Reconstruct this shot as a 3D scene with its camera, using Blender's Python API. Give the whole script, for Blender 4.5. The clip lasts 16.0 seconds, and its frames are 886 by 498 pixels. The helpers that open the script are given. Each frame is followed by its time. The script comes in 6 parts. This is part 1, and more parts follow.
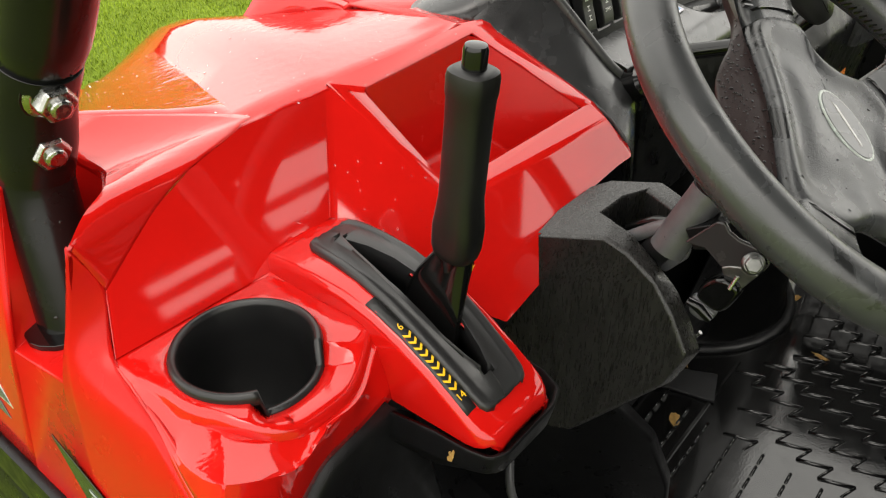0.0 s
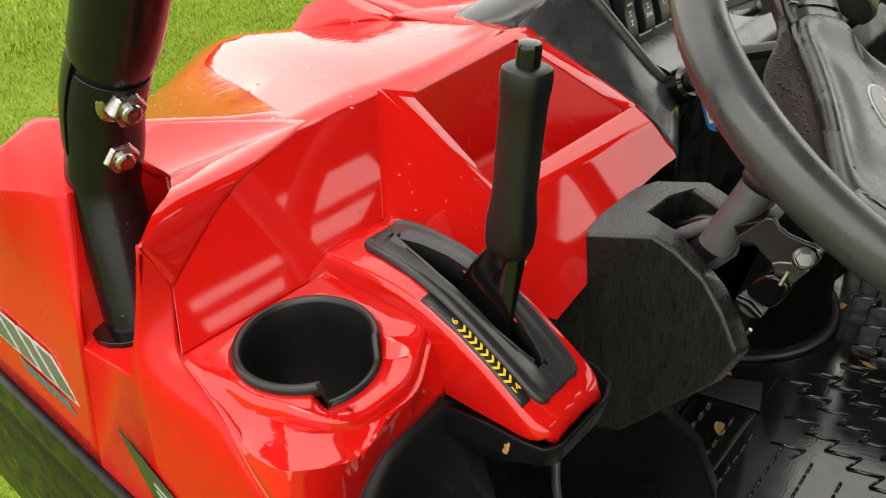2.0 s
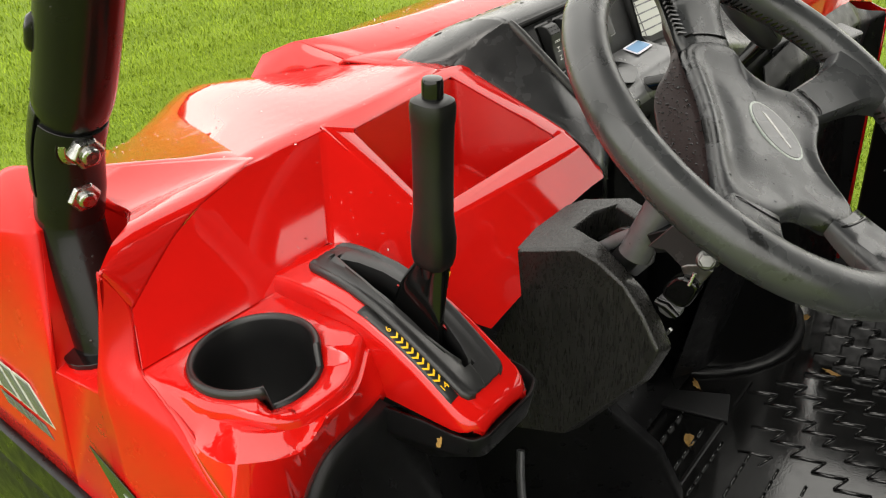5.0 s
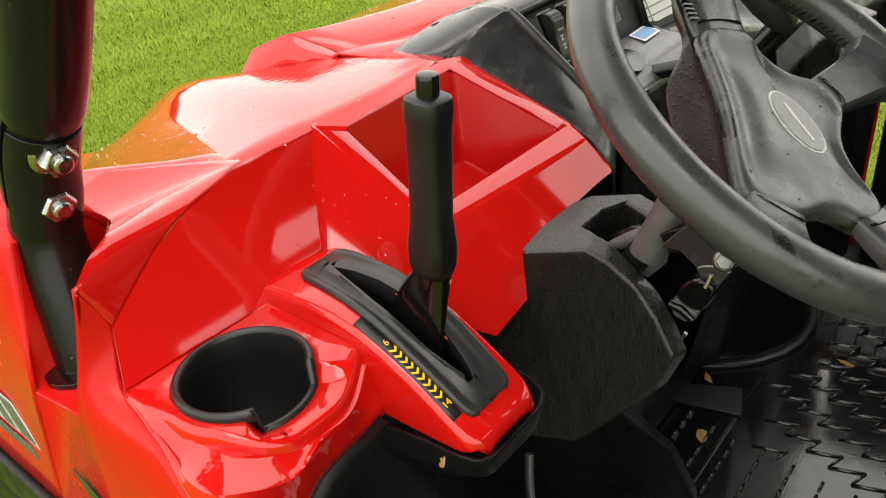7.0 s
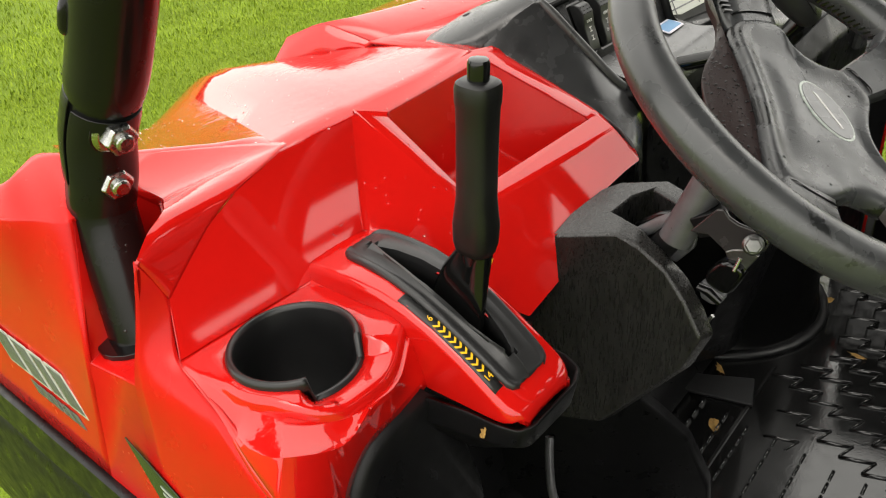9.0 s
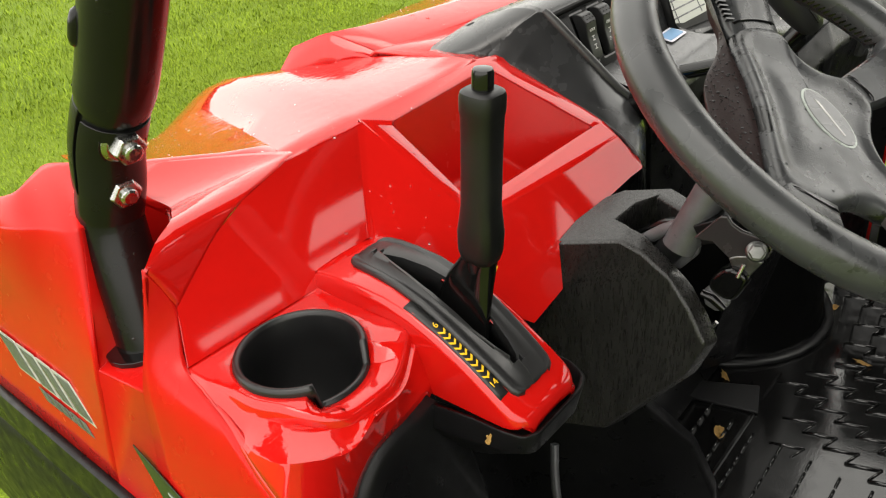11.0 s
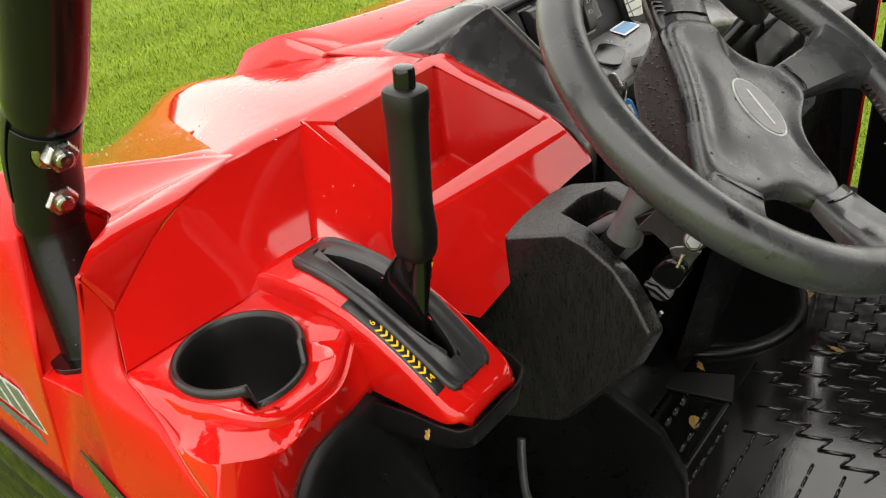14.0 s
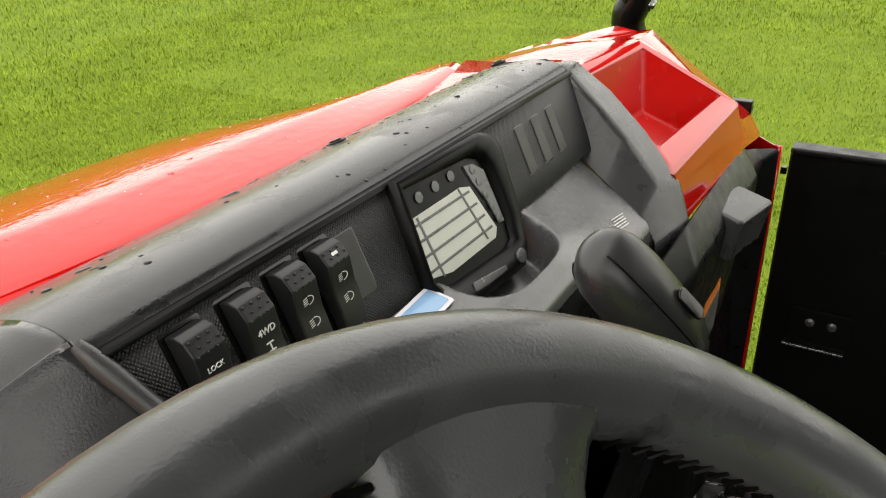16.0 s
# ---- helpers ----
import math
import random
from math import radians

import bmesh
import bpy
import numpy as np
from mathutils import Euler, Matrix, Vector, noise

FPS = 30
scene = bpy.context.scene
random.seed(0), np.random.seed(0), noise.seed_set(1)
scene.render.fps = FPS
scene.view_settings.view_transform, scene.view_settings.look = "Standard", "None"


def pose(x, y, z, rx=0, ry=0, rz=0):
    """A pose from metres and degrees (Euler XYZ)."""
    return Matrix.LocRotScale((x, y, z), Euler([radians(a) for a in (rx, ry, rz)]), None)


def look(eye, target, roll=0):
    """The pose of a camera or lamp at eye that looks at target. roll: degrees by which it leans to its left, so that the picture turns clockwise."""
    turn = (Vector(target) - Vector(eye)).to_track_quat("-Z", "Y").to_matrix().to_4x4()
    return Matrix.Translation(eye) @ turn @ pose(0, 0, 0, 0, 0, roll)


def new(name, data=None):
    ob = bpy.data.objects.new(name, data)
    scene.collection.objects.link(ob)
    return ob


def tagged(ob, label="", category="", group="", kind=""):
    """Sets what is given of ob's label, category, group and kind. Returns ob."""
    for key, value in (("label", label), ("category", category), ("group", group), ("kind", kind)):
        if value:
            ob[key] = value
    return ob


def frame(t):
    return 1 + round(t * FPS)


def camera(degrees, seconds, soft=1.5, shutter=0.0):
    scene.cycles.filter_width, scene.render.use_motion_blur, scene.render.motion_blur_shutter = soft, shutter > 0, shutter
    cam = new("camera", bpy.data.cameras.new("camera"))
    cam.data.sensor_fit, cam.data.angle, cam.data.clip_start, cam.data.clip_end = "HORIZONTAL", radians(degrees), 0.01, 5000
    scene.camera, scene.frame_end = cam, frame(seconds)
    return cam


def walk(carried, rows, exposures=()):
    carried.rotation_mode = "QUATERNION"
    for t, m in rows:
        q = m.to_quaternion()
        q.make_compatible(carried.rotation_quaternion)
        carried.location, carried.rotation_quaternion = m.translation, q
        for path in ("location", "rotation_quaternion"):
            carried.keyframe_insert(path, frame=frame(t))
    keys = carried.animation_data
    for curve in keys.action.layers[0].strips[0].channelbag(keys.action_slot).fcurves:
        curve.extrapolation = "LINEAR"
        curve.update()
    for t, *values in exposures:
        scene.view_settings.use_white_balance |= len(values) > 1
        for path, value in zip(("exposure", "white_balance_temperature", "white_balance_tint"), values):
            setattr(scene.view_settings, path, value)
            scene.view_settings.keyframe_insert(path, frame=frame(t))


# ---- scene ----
cam = camera(58.8, 16.0, soft=1.1)
# seconds, place in metres, turn in degrees
PATH = [
    (0.0, -0.8606, -0.0000, 1.3292, 55.77, 0.64, -50.76),
    (0.5, -0.8695, -0.0030, 1.3166, 55.92, 1.47, -50.36),
    (1.0, -0.8751, -0.0029, 1.3236, 56.92, 1.41, -49.58),
    (1.5, -0.8801, 0.0041, 1.3217, 56.62, 1.55, -49.19),
    (2.0, -0.8809, -0.0011, 1.3250, 57.11, 2.47, -49.07),
    (2.5, -0.8783, -0.0098, 1.3239, 57.34, 2.98, -49.00),
    (3.0, -0.8764, -0.0143, 1.3220, 57.21, 3.63, -48.95),
    (3.5, -0.8760, -0.0135, 1.3230, 57.07, 3.84, -48.83),
    (4.0, -0.8743, -0.0302, 1.3279, 56.93, 3.73, -49.67),
    (4.5, -0.8858, -0.0606, 1.3352, 59.12, 4.34, -50.70),
    (4.7, -0.8954, -0.0701, 1.3379, 59.94, 4.58, -50.65),
    (6.8, -0.8670, -0.0547, 1.3284, 59.02, 5.58, -51.20),
    (7.0, -0.8655, -0.0499, 1.3301, 59.04, 5.68, -50.93),
    (7.5, -0.8734, -0.0380, 1.3307, 58.87, 5.63, -50.69),
    (8.0, -0.8915, -0.0434, 1.3337, 58.81, 5.30, -50.45),
    (8.5, -0.8990, -0.0462, 1.3342, 58.70, 5.09, -50.41),
    (9.0, -0.8990, -0.0444, 1.3346, 58.71, 5.20, -50.41),
    (11.5, -0.9035, -0.0485, 1.3363, 59.42, 5.50, -50.17),
    (12.0, -0.9042, -0.0537, 1.3343, 59.40, 5.39, -50.09),
    (12.5, -0.8944, -0.0497, 1.3353, 59.34, 5.41, -50.20),
    (13.0, -0.8868, -0.0438, 1.3327, 59.29, 5.58, -50.17),
    (13.5, -0.8859, -0.0558, 1.3329, 59.24, 5.79, -50.31),
    (14.0, -0.8800, -0.0800, 1.3330, 59.14, 6.72, -51.30),
    (14.5, -0.8379, -0.0356, 1.3469, 59.87, 4.91, -54.52),
    (14.7, -0.8043, 0.0051, 1.3447, 60.72, 3.43, -57.21),
    (14.9, -0.7582, 0.0362, 1.3530, 61.71, 2.17, -61.21),
    (15.0, -0.7380, 0.0465, 1.3571, 62.39, 1.53, -62.97),
    (15.1, -0.7178, 0.0540, 1.3632, 62.96, 0.92, -63.76),
    (15.3, -0.6757, 0.0717, 1.3724, 63.19, 0.79, -64.05),
    (15.5, -0.6127, 0.0811, 1.3593, 63.72, 1.31, -63.70),
    (15.8, -0.4869, 0.1039, 1.3239, 63.73, 2.29, -62.40),
    (16.0, -0.4127, 0.1264, 1.3057, 63.57, 1.61, -60.18),
]
walk(cam, [(t, pose(x, y, z, rx, ry, rz)) for t, x, y, z, rx, ry, rz in PATH],
     exposures=[(0.0, 0.92), (14.0, 0.92), (14.4, 0.91), (15.0, 0.82), (15.5, 0.78), (16.0, 0.80)])

# ---- light ----
world = bpy.data.worlds.new("overcast_sky")
scene.world = world
world.use_nodes = True
wn = world.node_tree.nodes
sky = wn.new("ShaderNodeTexSky")
sky.sky_type = 'NISHITA'
sky.sun_disc = False
sky.sun_elevation = radians(72)
sky.sun_rotation = radians(200)
sky.air_density = 1.0
sky.dust_density = 6.0
sky.ozone_density = 0.6
wn["Background"].inputs[1].default_value = 0.18
# thin even cloud: the blue of the clear sky is washed out to grey-white
cloud = wn.new("ShaderNodeMixRGB")
cloud.inputs[0].default_value = 0.82
cloud.inputs[2].default_value = (8.4, 8.1, 7.3, 1)
world.node_tree.links.new(sky.outputs[0], cloud.inputs[1])
world.node_tree.links.new(cloud.outputs[0], wn["Background"].inputs[0])
sun = new("sun", bpy.data.lights.new("sun", 'SUN'))
sun.data.energy = 0.6
sun.data.angle = radians(40)
sun.data.color = (1.0, 0.96, 0.9)
sun.matrix_world = look((-0.9, -1.0, 5.0), (0, 0, 0))
scene.view_settings.exposure = 0.92


# ---- materials ----
def nodes_of(name):
    m = bpy.data.materials.new(name)
    m.use_nodes = True
    return m, m.node_tree.nodes, m.node_tree.links, m.node_tree.nodes["Principled BSDF"]


def surface(name, color, rough=0.5, metal=0.0, grain=0.0, grain_scale=900.0, vary=0.12, vary_scale=14.0, rough_vary=0.08, spec=0.5, bump_dist=0.0004, stretch=(1, 1, 1)):
    """Plain paint, plastic or metal: large stains, small grain, uneven gloss."""
    m, n, l, b = nodes_of(name)
    co = n.new("ShaderNodeTexCoord")
    big = n.new("ShaderNodeTexNoise")
    big.inputs["Scale"].default_value = vary_scale
    big.inputs["Detail"].default_value = 6
    mp = n.new("ShaderNodeMapping")
    mp.inputs["Scale"].default_value = stretch
    l.new(co.outputs["Object"], mp.inputs["Vector"])
    l.new(mp.outputs[0], big.inputs["Vector"])
    ramp = n.new("ShaderNodeMapRange")
    ramp.inputs[1].default_value, ramp.inputs[2].default_value = 0.3, 0.7
    ramp.inputs[3].default_value, ramp.inputs[4].default_value = 1 - vary, 1 + vary
    l.new(big.outputs[0], ramp.inputs[0])
    mul = n.new("ShaderNodeVectorMath")
    mul.operation = 'SCALE'
    mul.inputs[0].default_value = color
    l.new(ramp.outputs[0], mul.inputs["Scale"])
    l.new(mul.outputs[0], b.inputs["Base Color"])
    rr = n.new("ShaderNodeMapRange")
    rr.inputs[1].default_value, rr.inputs[2].default_value = 0.3, 0.7
    rr.inputs[3].default_value, rr.inputs[4].default_value = max(rough - rough_vary, 0.02), rough + rough_vary
    mid = n.new("ShaderNodeTexNoise")
    mid.inputs["Scale"].default_value = vary_scale * 3.1
    mid.inputs["Detail"].default_value = 8
    l.new(mp.outputs[0], mid.inputs["Vector"])
    l.new(mid.outputs[0], rr.inputs[0])
    l.new(rr.outputs[0], b.inputs["Roughness"])
    b.inputs["Metallic"].default_value = metal
    b.inputs["Specular IOR Level"].default_value = spec
    if grain:
        fine = n.new("ShaderNodeTexNoise")
        fine.inputs["Scale"].default_value = grain_scale
        fine.inputs["Detail"].default_value = 3
        l.new(co.outputs["Object"], fine.inputs["Vector"])
        bump = n.new("ShaderNodeBump")
        bump.inputs["Strength"].default_value = grain
        bump.inputs["Distance"].default_value = bump_dist
        l.new(fine.outputs[0], bump.inputs["Height"])
        l.new(bump.outputs[0], b.inputs["Normal"])
    return m


RED = surface("red_gloss_plastic", (0.52, 0.007, 0.005), 0.045, spec=0.6, grain=0.012, grain_scale=30, vary=0.05, rough_vary=0.012, bump_dist=0.0012)
RED.node_tree.nodes["Principled BSDF"].inputs["Coat Weight"].default_value = 0.11
RED.node_tree.nodes["Principled BSDF"].inputs["Coat Roughness"].default_value = 0.03


def wet_red(m):
    """A rippled film of rain water lies on the level parts of the paint."""
    n, l = m.node_tree.nodes, m.node_tree.links
    b = n["Principled BSDF"]
    co = n.new("ShaderNodeTexCoord")
    mp = n.new("ShaderNodeMapping")
    mp.inputs["Scale"].default_value = (1.0, 1.5, 1.0)
    l.new(co.outputs["Object"], mp.inputs["Vector"])
    rip = n.new("ShaderNodeTexNoise")
    rip.inputs["Scale"].default_value = 75
    rip.inputs["Detail"].default_value = 3
    l.new(mp.outputs[0], rip.inputs["Vector"])
    geo = n.new("ShaderNodeNewGeometry")
    sep = n.new("ShaderNodeSeparateXYZ")
    l.new(geo.outputs["True Normal"], sep.inputs[0])
    mask = n.new("ShaderNodeMapRange")
    mask.inputs[1].default_value, mask.inputs[2].default_value = .93, .99
    mask.inputs[3].default_value, mask.inputs[4].default_value = 0.0, 0.6
    l.new(sep.outputs[2], mask.inputs[0])
    bump = n.new("ShaderNodeBump")
    bump.inputs["Distance"].default_value = 0.0009
    l.new(mask.outputs[0], bump.inputs["Strength"])
    l.new(rip.outputs[0], bump.inputs["Height"])
    old = b.inputs["Normal"].links[0].from_socket
    l.new(old, bump.inputs["Normal"])
    l.new(bump.outputs[0], b.inputs["Normal"])


wet_red(RED)
BLACK = surface("black_moulded_plastic", (0.0055, 0.0055, 0.006), 0.36, spec=0.26, grain=0.35, grain_scale=1400, rough_vary=0.15)
PAD = surface("black_grained_dash_plastic", (0.020, 0.0203, 0.021), 0.22, spec=0.6, grain=0.3, grain_scale=900, rough_vary=0.15, vary=.25, vary_scale=12, stretch=(.5, 1, 1))
CHEEK_GREY = surface("charcoal_plastic", (0.042, 0.0424, 0.043), 0.30, spec=0.6, grain=0.3, grain_scale=1200)
GREY = surface("dark_grey_plastic", (0.085, 0.086, 0.087), 0.26, spec=0.8, grain=0.3, grain_scale=1200)
LEATHER = surface("wet_black_leather", (0.056, 0.0575, 0.060), 0.28, spec=0.7, bump_dist=0.0005, grain=0.5, grain_scale=950, rough_vary=0.17, vary=0.2)
COVER = surface("brown_black_hub_cover", (0.018, 0.0085, 0.008), 0.5, spec=.3, grain=0.5, grain_scale=1500)
TUBE = surface("black_painted_steel_tube", (0.006, 0.006, 0.006), 0.24, spec=.3, grain=0.1, grain_scale=300, rough_vary=0.05)
STEEL = surface("zinc_plated_steel", (0.45, 0.45, 0.44), 0.26, metal=1.0, vary=0.15, vary_scale=90)
ZINC = surface("dull_zinc", (0.20, 0.20, 0.195), 0.42, metal=1.0, vary=0.3, vary_scale=120)
DULLSTEEL = surface("grey_painted_steel", (0.10, 0.10, 0.105), 0.35, metal=0.2, vary=0.25, vary_scale=60)
RUBBER = surface("wet_black_rubber", (0.010, 0.010, 0.010), 0.09, spec=0.78, grain=0.25, grain_scale=300, rough_vary=0.07, vary=0.3)
GRIP = surface("soft_black_grip", (0.006, 0.006, 0.006), 0.40, grain=0.2, grain_scale=1500)
GLOSS = surface("gloss_black_plastic", (0.004, 0.004, 0.004), 0.12, vary=0.1)
WHITE = surface("white_print", (0.75, 0.75, 0.73), 0.5)
YELLOW = surface("yellow_print", (0.85, 0.50, 0.02), 0.4)
SILVER = surface("silver_print", (0.42, 0.46, 0.42), 0.3, metal=0.3)
BADGE = surface("grey_badge", (0.19, 0.19, 0.195), 0.3)
BLUE = surface("blue_key_tag_plastic", (0.03, 0.20, 0.62), 0.3)
PALE_BLUE = surface("pale_blue_print", (0.26, 0.44, 0.68), 0.14)
PAPER = surface("white_paper_label", (0.75, 0.73, 0.80), 0.5)
INK = surface("blue_black_ink", (0.08, 0.07, 0.18), 0.6)
ORANGE = surface("orange_warning_label", (0.65, 0.20, 0.03), 0.4)
LEAFM = surface("dry_leaf", (0.35, 0.20, 0.05), 0.7, vary=0.4, vary_scale=120)
LCD = surface("pale_display_glass", (0.55, 0.57, 0.50), 0.08, vary=0.05)
CUPM = surface("satin_cup_plastic", (0.008, 0.008, 0.0082), 0.36, grain=0.2, grain_scale=1500)
# RED again, duller and slightly darker: weaker reflections are put into the material.
RED_MUTED = surface("red_muted_plastic", (0.50, 0.007, 0.005), 0.24, spec=0.22, grain=0.05, grain_scale=400, vary=0.06, rough_vary=0.05)
PLATE = surface("satin_black_plate", (0.020, 0.020, 0.0205), 0.36, grain=0.2, grain_scale=1500)
STRIP = surface("matt_black_strip", (0.018, 0.018, 0.018), 0.45)
SHROUD = surface("scuffed_black_plastic", (0.0145, 0.0138, 0.0132), 0.31, spec=0.5, grain=0.4, grain_scale=1100, vary=0.35, vary_scale=210, rough_vary=0.16, stretch=(1, 1, .12))
CHEEK = surface("black_dash_side", (0.026, 0.0264, 0.0272), 0.26, spec=0.5, grain=0.3, grain_scale=900, rough_vary=0.12)
SWITCH = surface("satin_switch_plastic", (0.014, 0.014, 0.0145), 0.36, spec=0.4, grain=0.25, grain_scale=1400)
KNOB = surface("smooth_black_knob", (0.026, 0.026, 0.0265), 0.33, rough_vary=0.1)
BRACKET = surface("grey_black_painted_steel", (0.034, 0.031, 0.032), 0.2, spec=.6)
RIM = surface("rim_leather", (0.040, 0.0414, 0.0436), 0.30, spec=0.7, bump_dist=0.0003, grain=0.24, grain_scale=1100, rough_vary=0.14, vary=0.3, vary_scale=16)
DEEP = surface("deep_black_plastic", (0.003, 0.003, 0.003), 0.4, spec=0.15)
SMOOTH_PANEL = surface("smooth_black_cover", (0.013, 0.013, 0.0135), 0.42)
CHARCOAL = surface("charcoal_band", (0.10, 0.103, 0.106), 0.22, vary=0.2)


def wet_patches(m, scale, start, dark, gloss):
    """Soaked spots: darker, glossier islands with ragged edges."""
    n, l = m.node_tree.nodes, m.node_tree.links
    b = n["Principled BSDF"]
    co = n.new("ShaderNodeTexCoord")
    noise = n.new("ShaderNodeTexNoise")
    noise.inputs["Scale"].default_value = scale
    noise.inputs["Detail"].default_value = 5
    noise.inputs["Roughness"].default_value = 0.6
    l.new(co.outputs["Object"], noise.inputs["Vector"])
    mask = n.new("ShaderNodeMapRange")
    mask.inputs[1].default_value, mask.inputs[2].default_value = start, start + 0.06
    l.new(noise.outputs[0], mask.inputs[0])
    col = n.new("ShaderNodeVectorMath")
    col.operation = 'SCALE'
    fac = n.new("ShaderNodeMapRange")
    fac.inputs[3].default_value, fac.inputs[4].default_value = 1.0, dark
    l.new(mask.outputs[0], fac.inputs[0])
    l.new(b.inputs["Base Color"].links[0].from_socket, col.inputs[0])
    l.new(fac.outputs[0], col.inputs["Scale"])
    l.new(col.outputs[0], b.inputs["Base Color"])
    mix = n.new("ShaderNodeMix")
    l.new(mask.outputs[0], mix.inputs[0])
    l.new(b.inputs["Roughness"].links[0].from_socket, mix.inputs[2])
    mix.inputs[3].default_value = gloss
    l.new(mix.outputs[0], b.inputs["Roughness"])


wet_patches(RIM, 17, 0.63, 0.3, 0.2)
wet_patches(LEATHER, 22, 0.545, 0.2, 0.15)
wet_patches(CHEEK, 14, 0.5, 0.8, 0.05)
wet_patches(PAD, 26, 0.56, 0.6, 0.05)


# ---- builders ----
def finish(bm, name, material, parent=None, label="", smooth=True):
    me = bpy.data.meshes.new(name)
    bmesh.ops.recalc_face_normals(bm, faces=bm.faces)
    if smooth:
        for f in bm.faces:
            f.smooth = True
    bm.to_mesh(me)
    bm.free()
    me.materials.append(material)
    ob = new(name, me)
    if parent:
        ob.parent = parent
    if label:
        tagged(ob, label)
    return ob


def panel(name, V, faces, material, parent=None, label="", bevel=0.004, thick=0.003, seg=3, angle=10):
    """A moulded skin: named corners, faces as strings of names, rounded creases, real thickness."""
    bm = bmesh.new()
    vs = {k: bm.verts.new(V[k]) for f in faces for k in f.split() if k in V}
    for f in faces:
        try:
            bm.faces.new([vs[k] for k in f.split()])
        except ValueError:
            pass
    ob = finish(bm, name, material, parent, label)
    add_mods(ob, bevel, thick, seg, angle)
    return ob


def add_mods(ob, bevel=0.004, thick=0.0, seg=3, angle=10):
    if bevel:
        b = ob.modifiers.new("bevel", 'BEVEL')
        b.width, b.segments, b.limit_method, b.angle_limit = bevel, seg, 'ANGLE', radians(angle)
    if thick:
        s = ob.modifiers.new("thickness", 'SOLIDIFY')
        s.thickness, s.offset = thick, 0
    w = ob.modifiers.new("normals", 'WEIGHTED_NORMAL')
    w.weight, w.keep_sharp = 100, False
    return ob


def loft(name, rows, material, parent=None, label="", close_u=False, close_v=False, caps=False, bevel=0.0, thick=0.0):
    """A skin through rows of points, all of one length."""
    bm = bmesh.new()
    g = [[bm.verts.new(p) for p in r] for r in rows]
    nu, nv = len(g), len(g[0])
    for i in range(nu if close_u else nu - 1):
        for j in range(nv if close_v else nv - 1):
            a, b = (i + 1) % nu, (j + 1) % nv
            bm.faces.new((g[i][j], g[a][j], g[a][b], g[i][b]))
    if caps and close_v:
        bm.faces.new(g[0])
        bm.faces.new(g[-1][::-1])
    ob = finish(bm, name, material, parent, label)
    if thick:
        s = ob.modifiers.new("thickness", 'SOLIDIFY')
        s.thickness, s.offset = thick, 0
    if caps:
        ob.data.set_sharp_from_angle(angle=radians(42))
    if thick:
        ob.data.set_sharp_from_angle(angle=radians(50))
    return ob


def frame_of(direction, hint=(0, 0, 1)):
    z = Vector(direction).normalized()
    x = Vector(hint).cross(z)
    if x.length < 1e-4:
        x = Vector((1, 0, 0)).cross(z)
    x.normalize()
    return x, z.cross(x), z


def pipe(name, pts, radii, material, parent=None, label="", sides=20, bevel=0.0):
    """A round tube along points, a radius at each."""
    rows = []
    pts = [Vector(p) for p in pts]
    for i, p in enumerate(pts):
        d = pts[min(i + 1, len(pts) - 1)] - pts[max(i - 1, 0)]
        x, y, _ = frame_of(d, (0.3, 0.9, 0.2))
        r = radii[i] if hasattr(radii, "__len__") else radii
        rows.append([p + r * (math.cos(a) * x + math.sin(a) * y) for a in [2 * math.pi * k / sides for k in range(sides)]])
    return loft(name, rows, material, parent, label, close_v=True, caps=True, bevel=bevel)


def smooth_path(pts, n=8):
    """Catmull-Rom through points."""
    P = [Vector(p) for p in pts]
    P = [2 * P[0] - P[1]] + P + [2 * P[-1] - P[-2]]
    out = []
    for i in range(1, len(P) - 2):
        for k in range(n):
            t = k / n
            a, b, c, d = P[i - 1:i + 3]
            out.append(0.5 * (2 * b + (c - a) * t + (2 * a - 5 * b + 4 * c - d) * t * t + (3 * b - a - 3 * c + d) * t ** 3))
    return out + [P[-2]]


def prism(name, outline, m, depth, material, parent=None, label="", bevel=0.0015, seg=2, angle=25):
    """An outline in the plane of the pose m, given depth along its normal (from 0 down to -depth)."""
    bm = bmesh.new()
    top = [bm.verts.new(m @ Vector((x, y, 0))) for x, y in outline]
    low = [bm.verts.new(m @ Vector((x, y, -depth))) for x, y in outline]
    bm.faces.new(top)
    bm.faces.new(low[::-1])
    k = len(top)
    for i in range(k):
        bm.faces.new((top[i], low[i], low[(i + 1) % k], top[(i + 1) % k]))
    ob = finish(bm, name, material, parent, label)
    add_mods(ob, bevel, 0, seg, angle)
    return ob


def plane_at(origin, right, up):
    """A pose whose x is right, y is up (made square) and z the normal."""
    x = Vector(right).normalized()
    z = x.cross(Vector(up)).normalized()
    y = z.cross(x)
    m = Matrix((x, y, z)).transposed().to_4x4()
    m.translation = Vector(origin)
    return m


def rounded(w, h, r, n=4):
    out = []
    for cx, cy, a0 in ((w / 2 - r, h / 2 - r, 0), (-w / 2 + r, h / 2 - r, 90), (-w / 2 + r, -h / 2 + r, 180), (w / 2 - r, -h / 2 + r, 270)):
        out += [(cx + r * math.cos(radians(a0 + 90 * k / n)), cy + r * math.sin(radians(a0 + 90 * k / n))) for k in range(n + 1)]
    return out


def box(name, c, size, material, parent=None, label="", bevel=0.003, rot=None):
    m = Matrix.Translation(c) @ (rot or Matrix())
    return prism(name, rounded(size[0], size[1], min(size[0], size[1]) * 0.12, 2), m @ Matrix.Translation((0, 0, size[2] / 2)), size[2], material, parent, label, bevel)


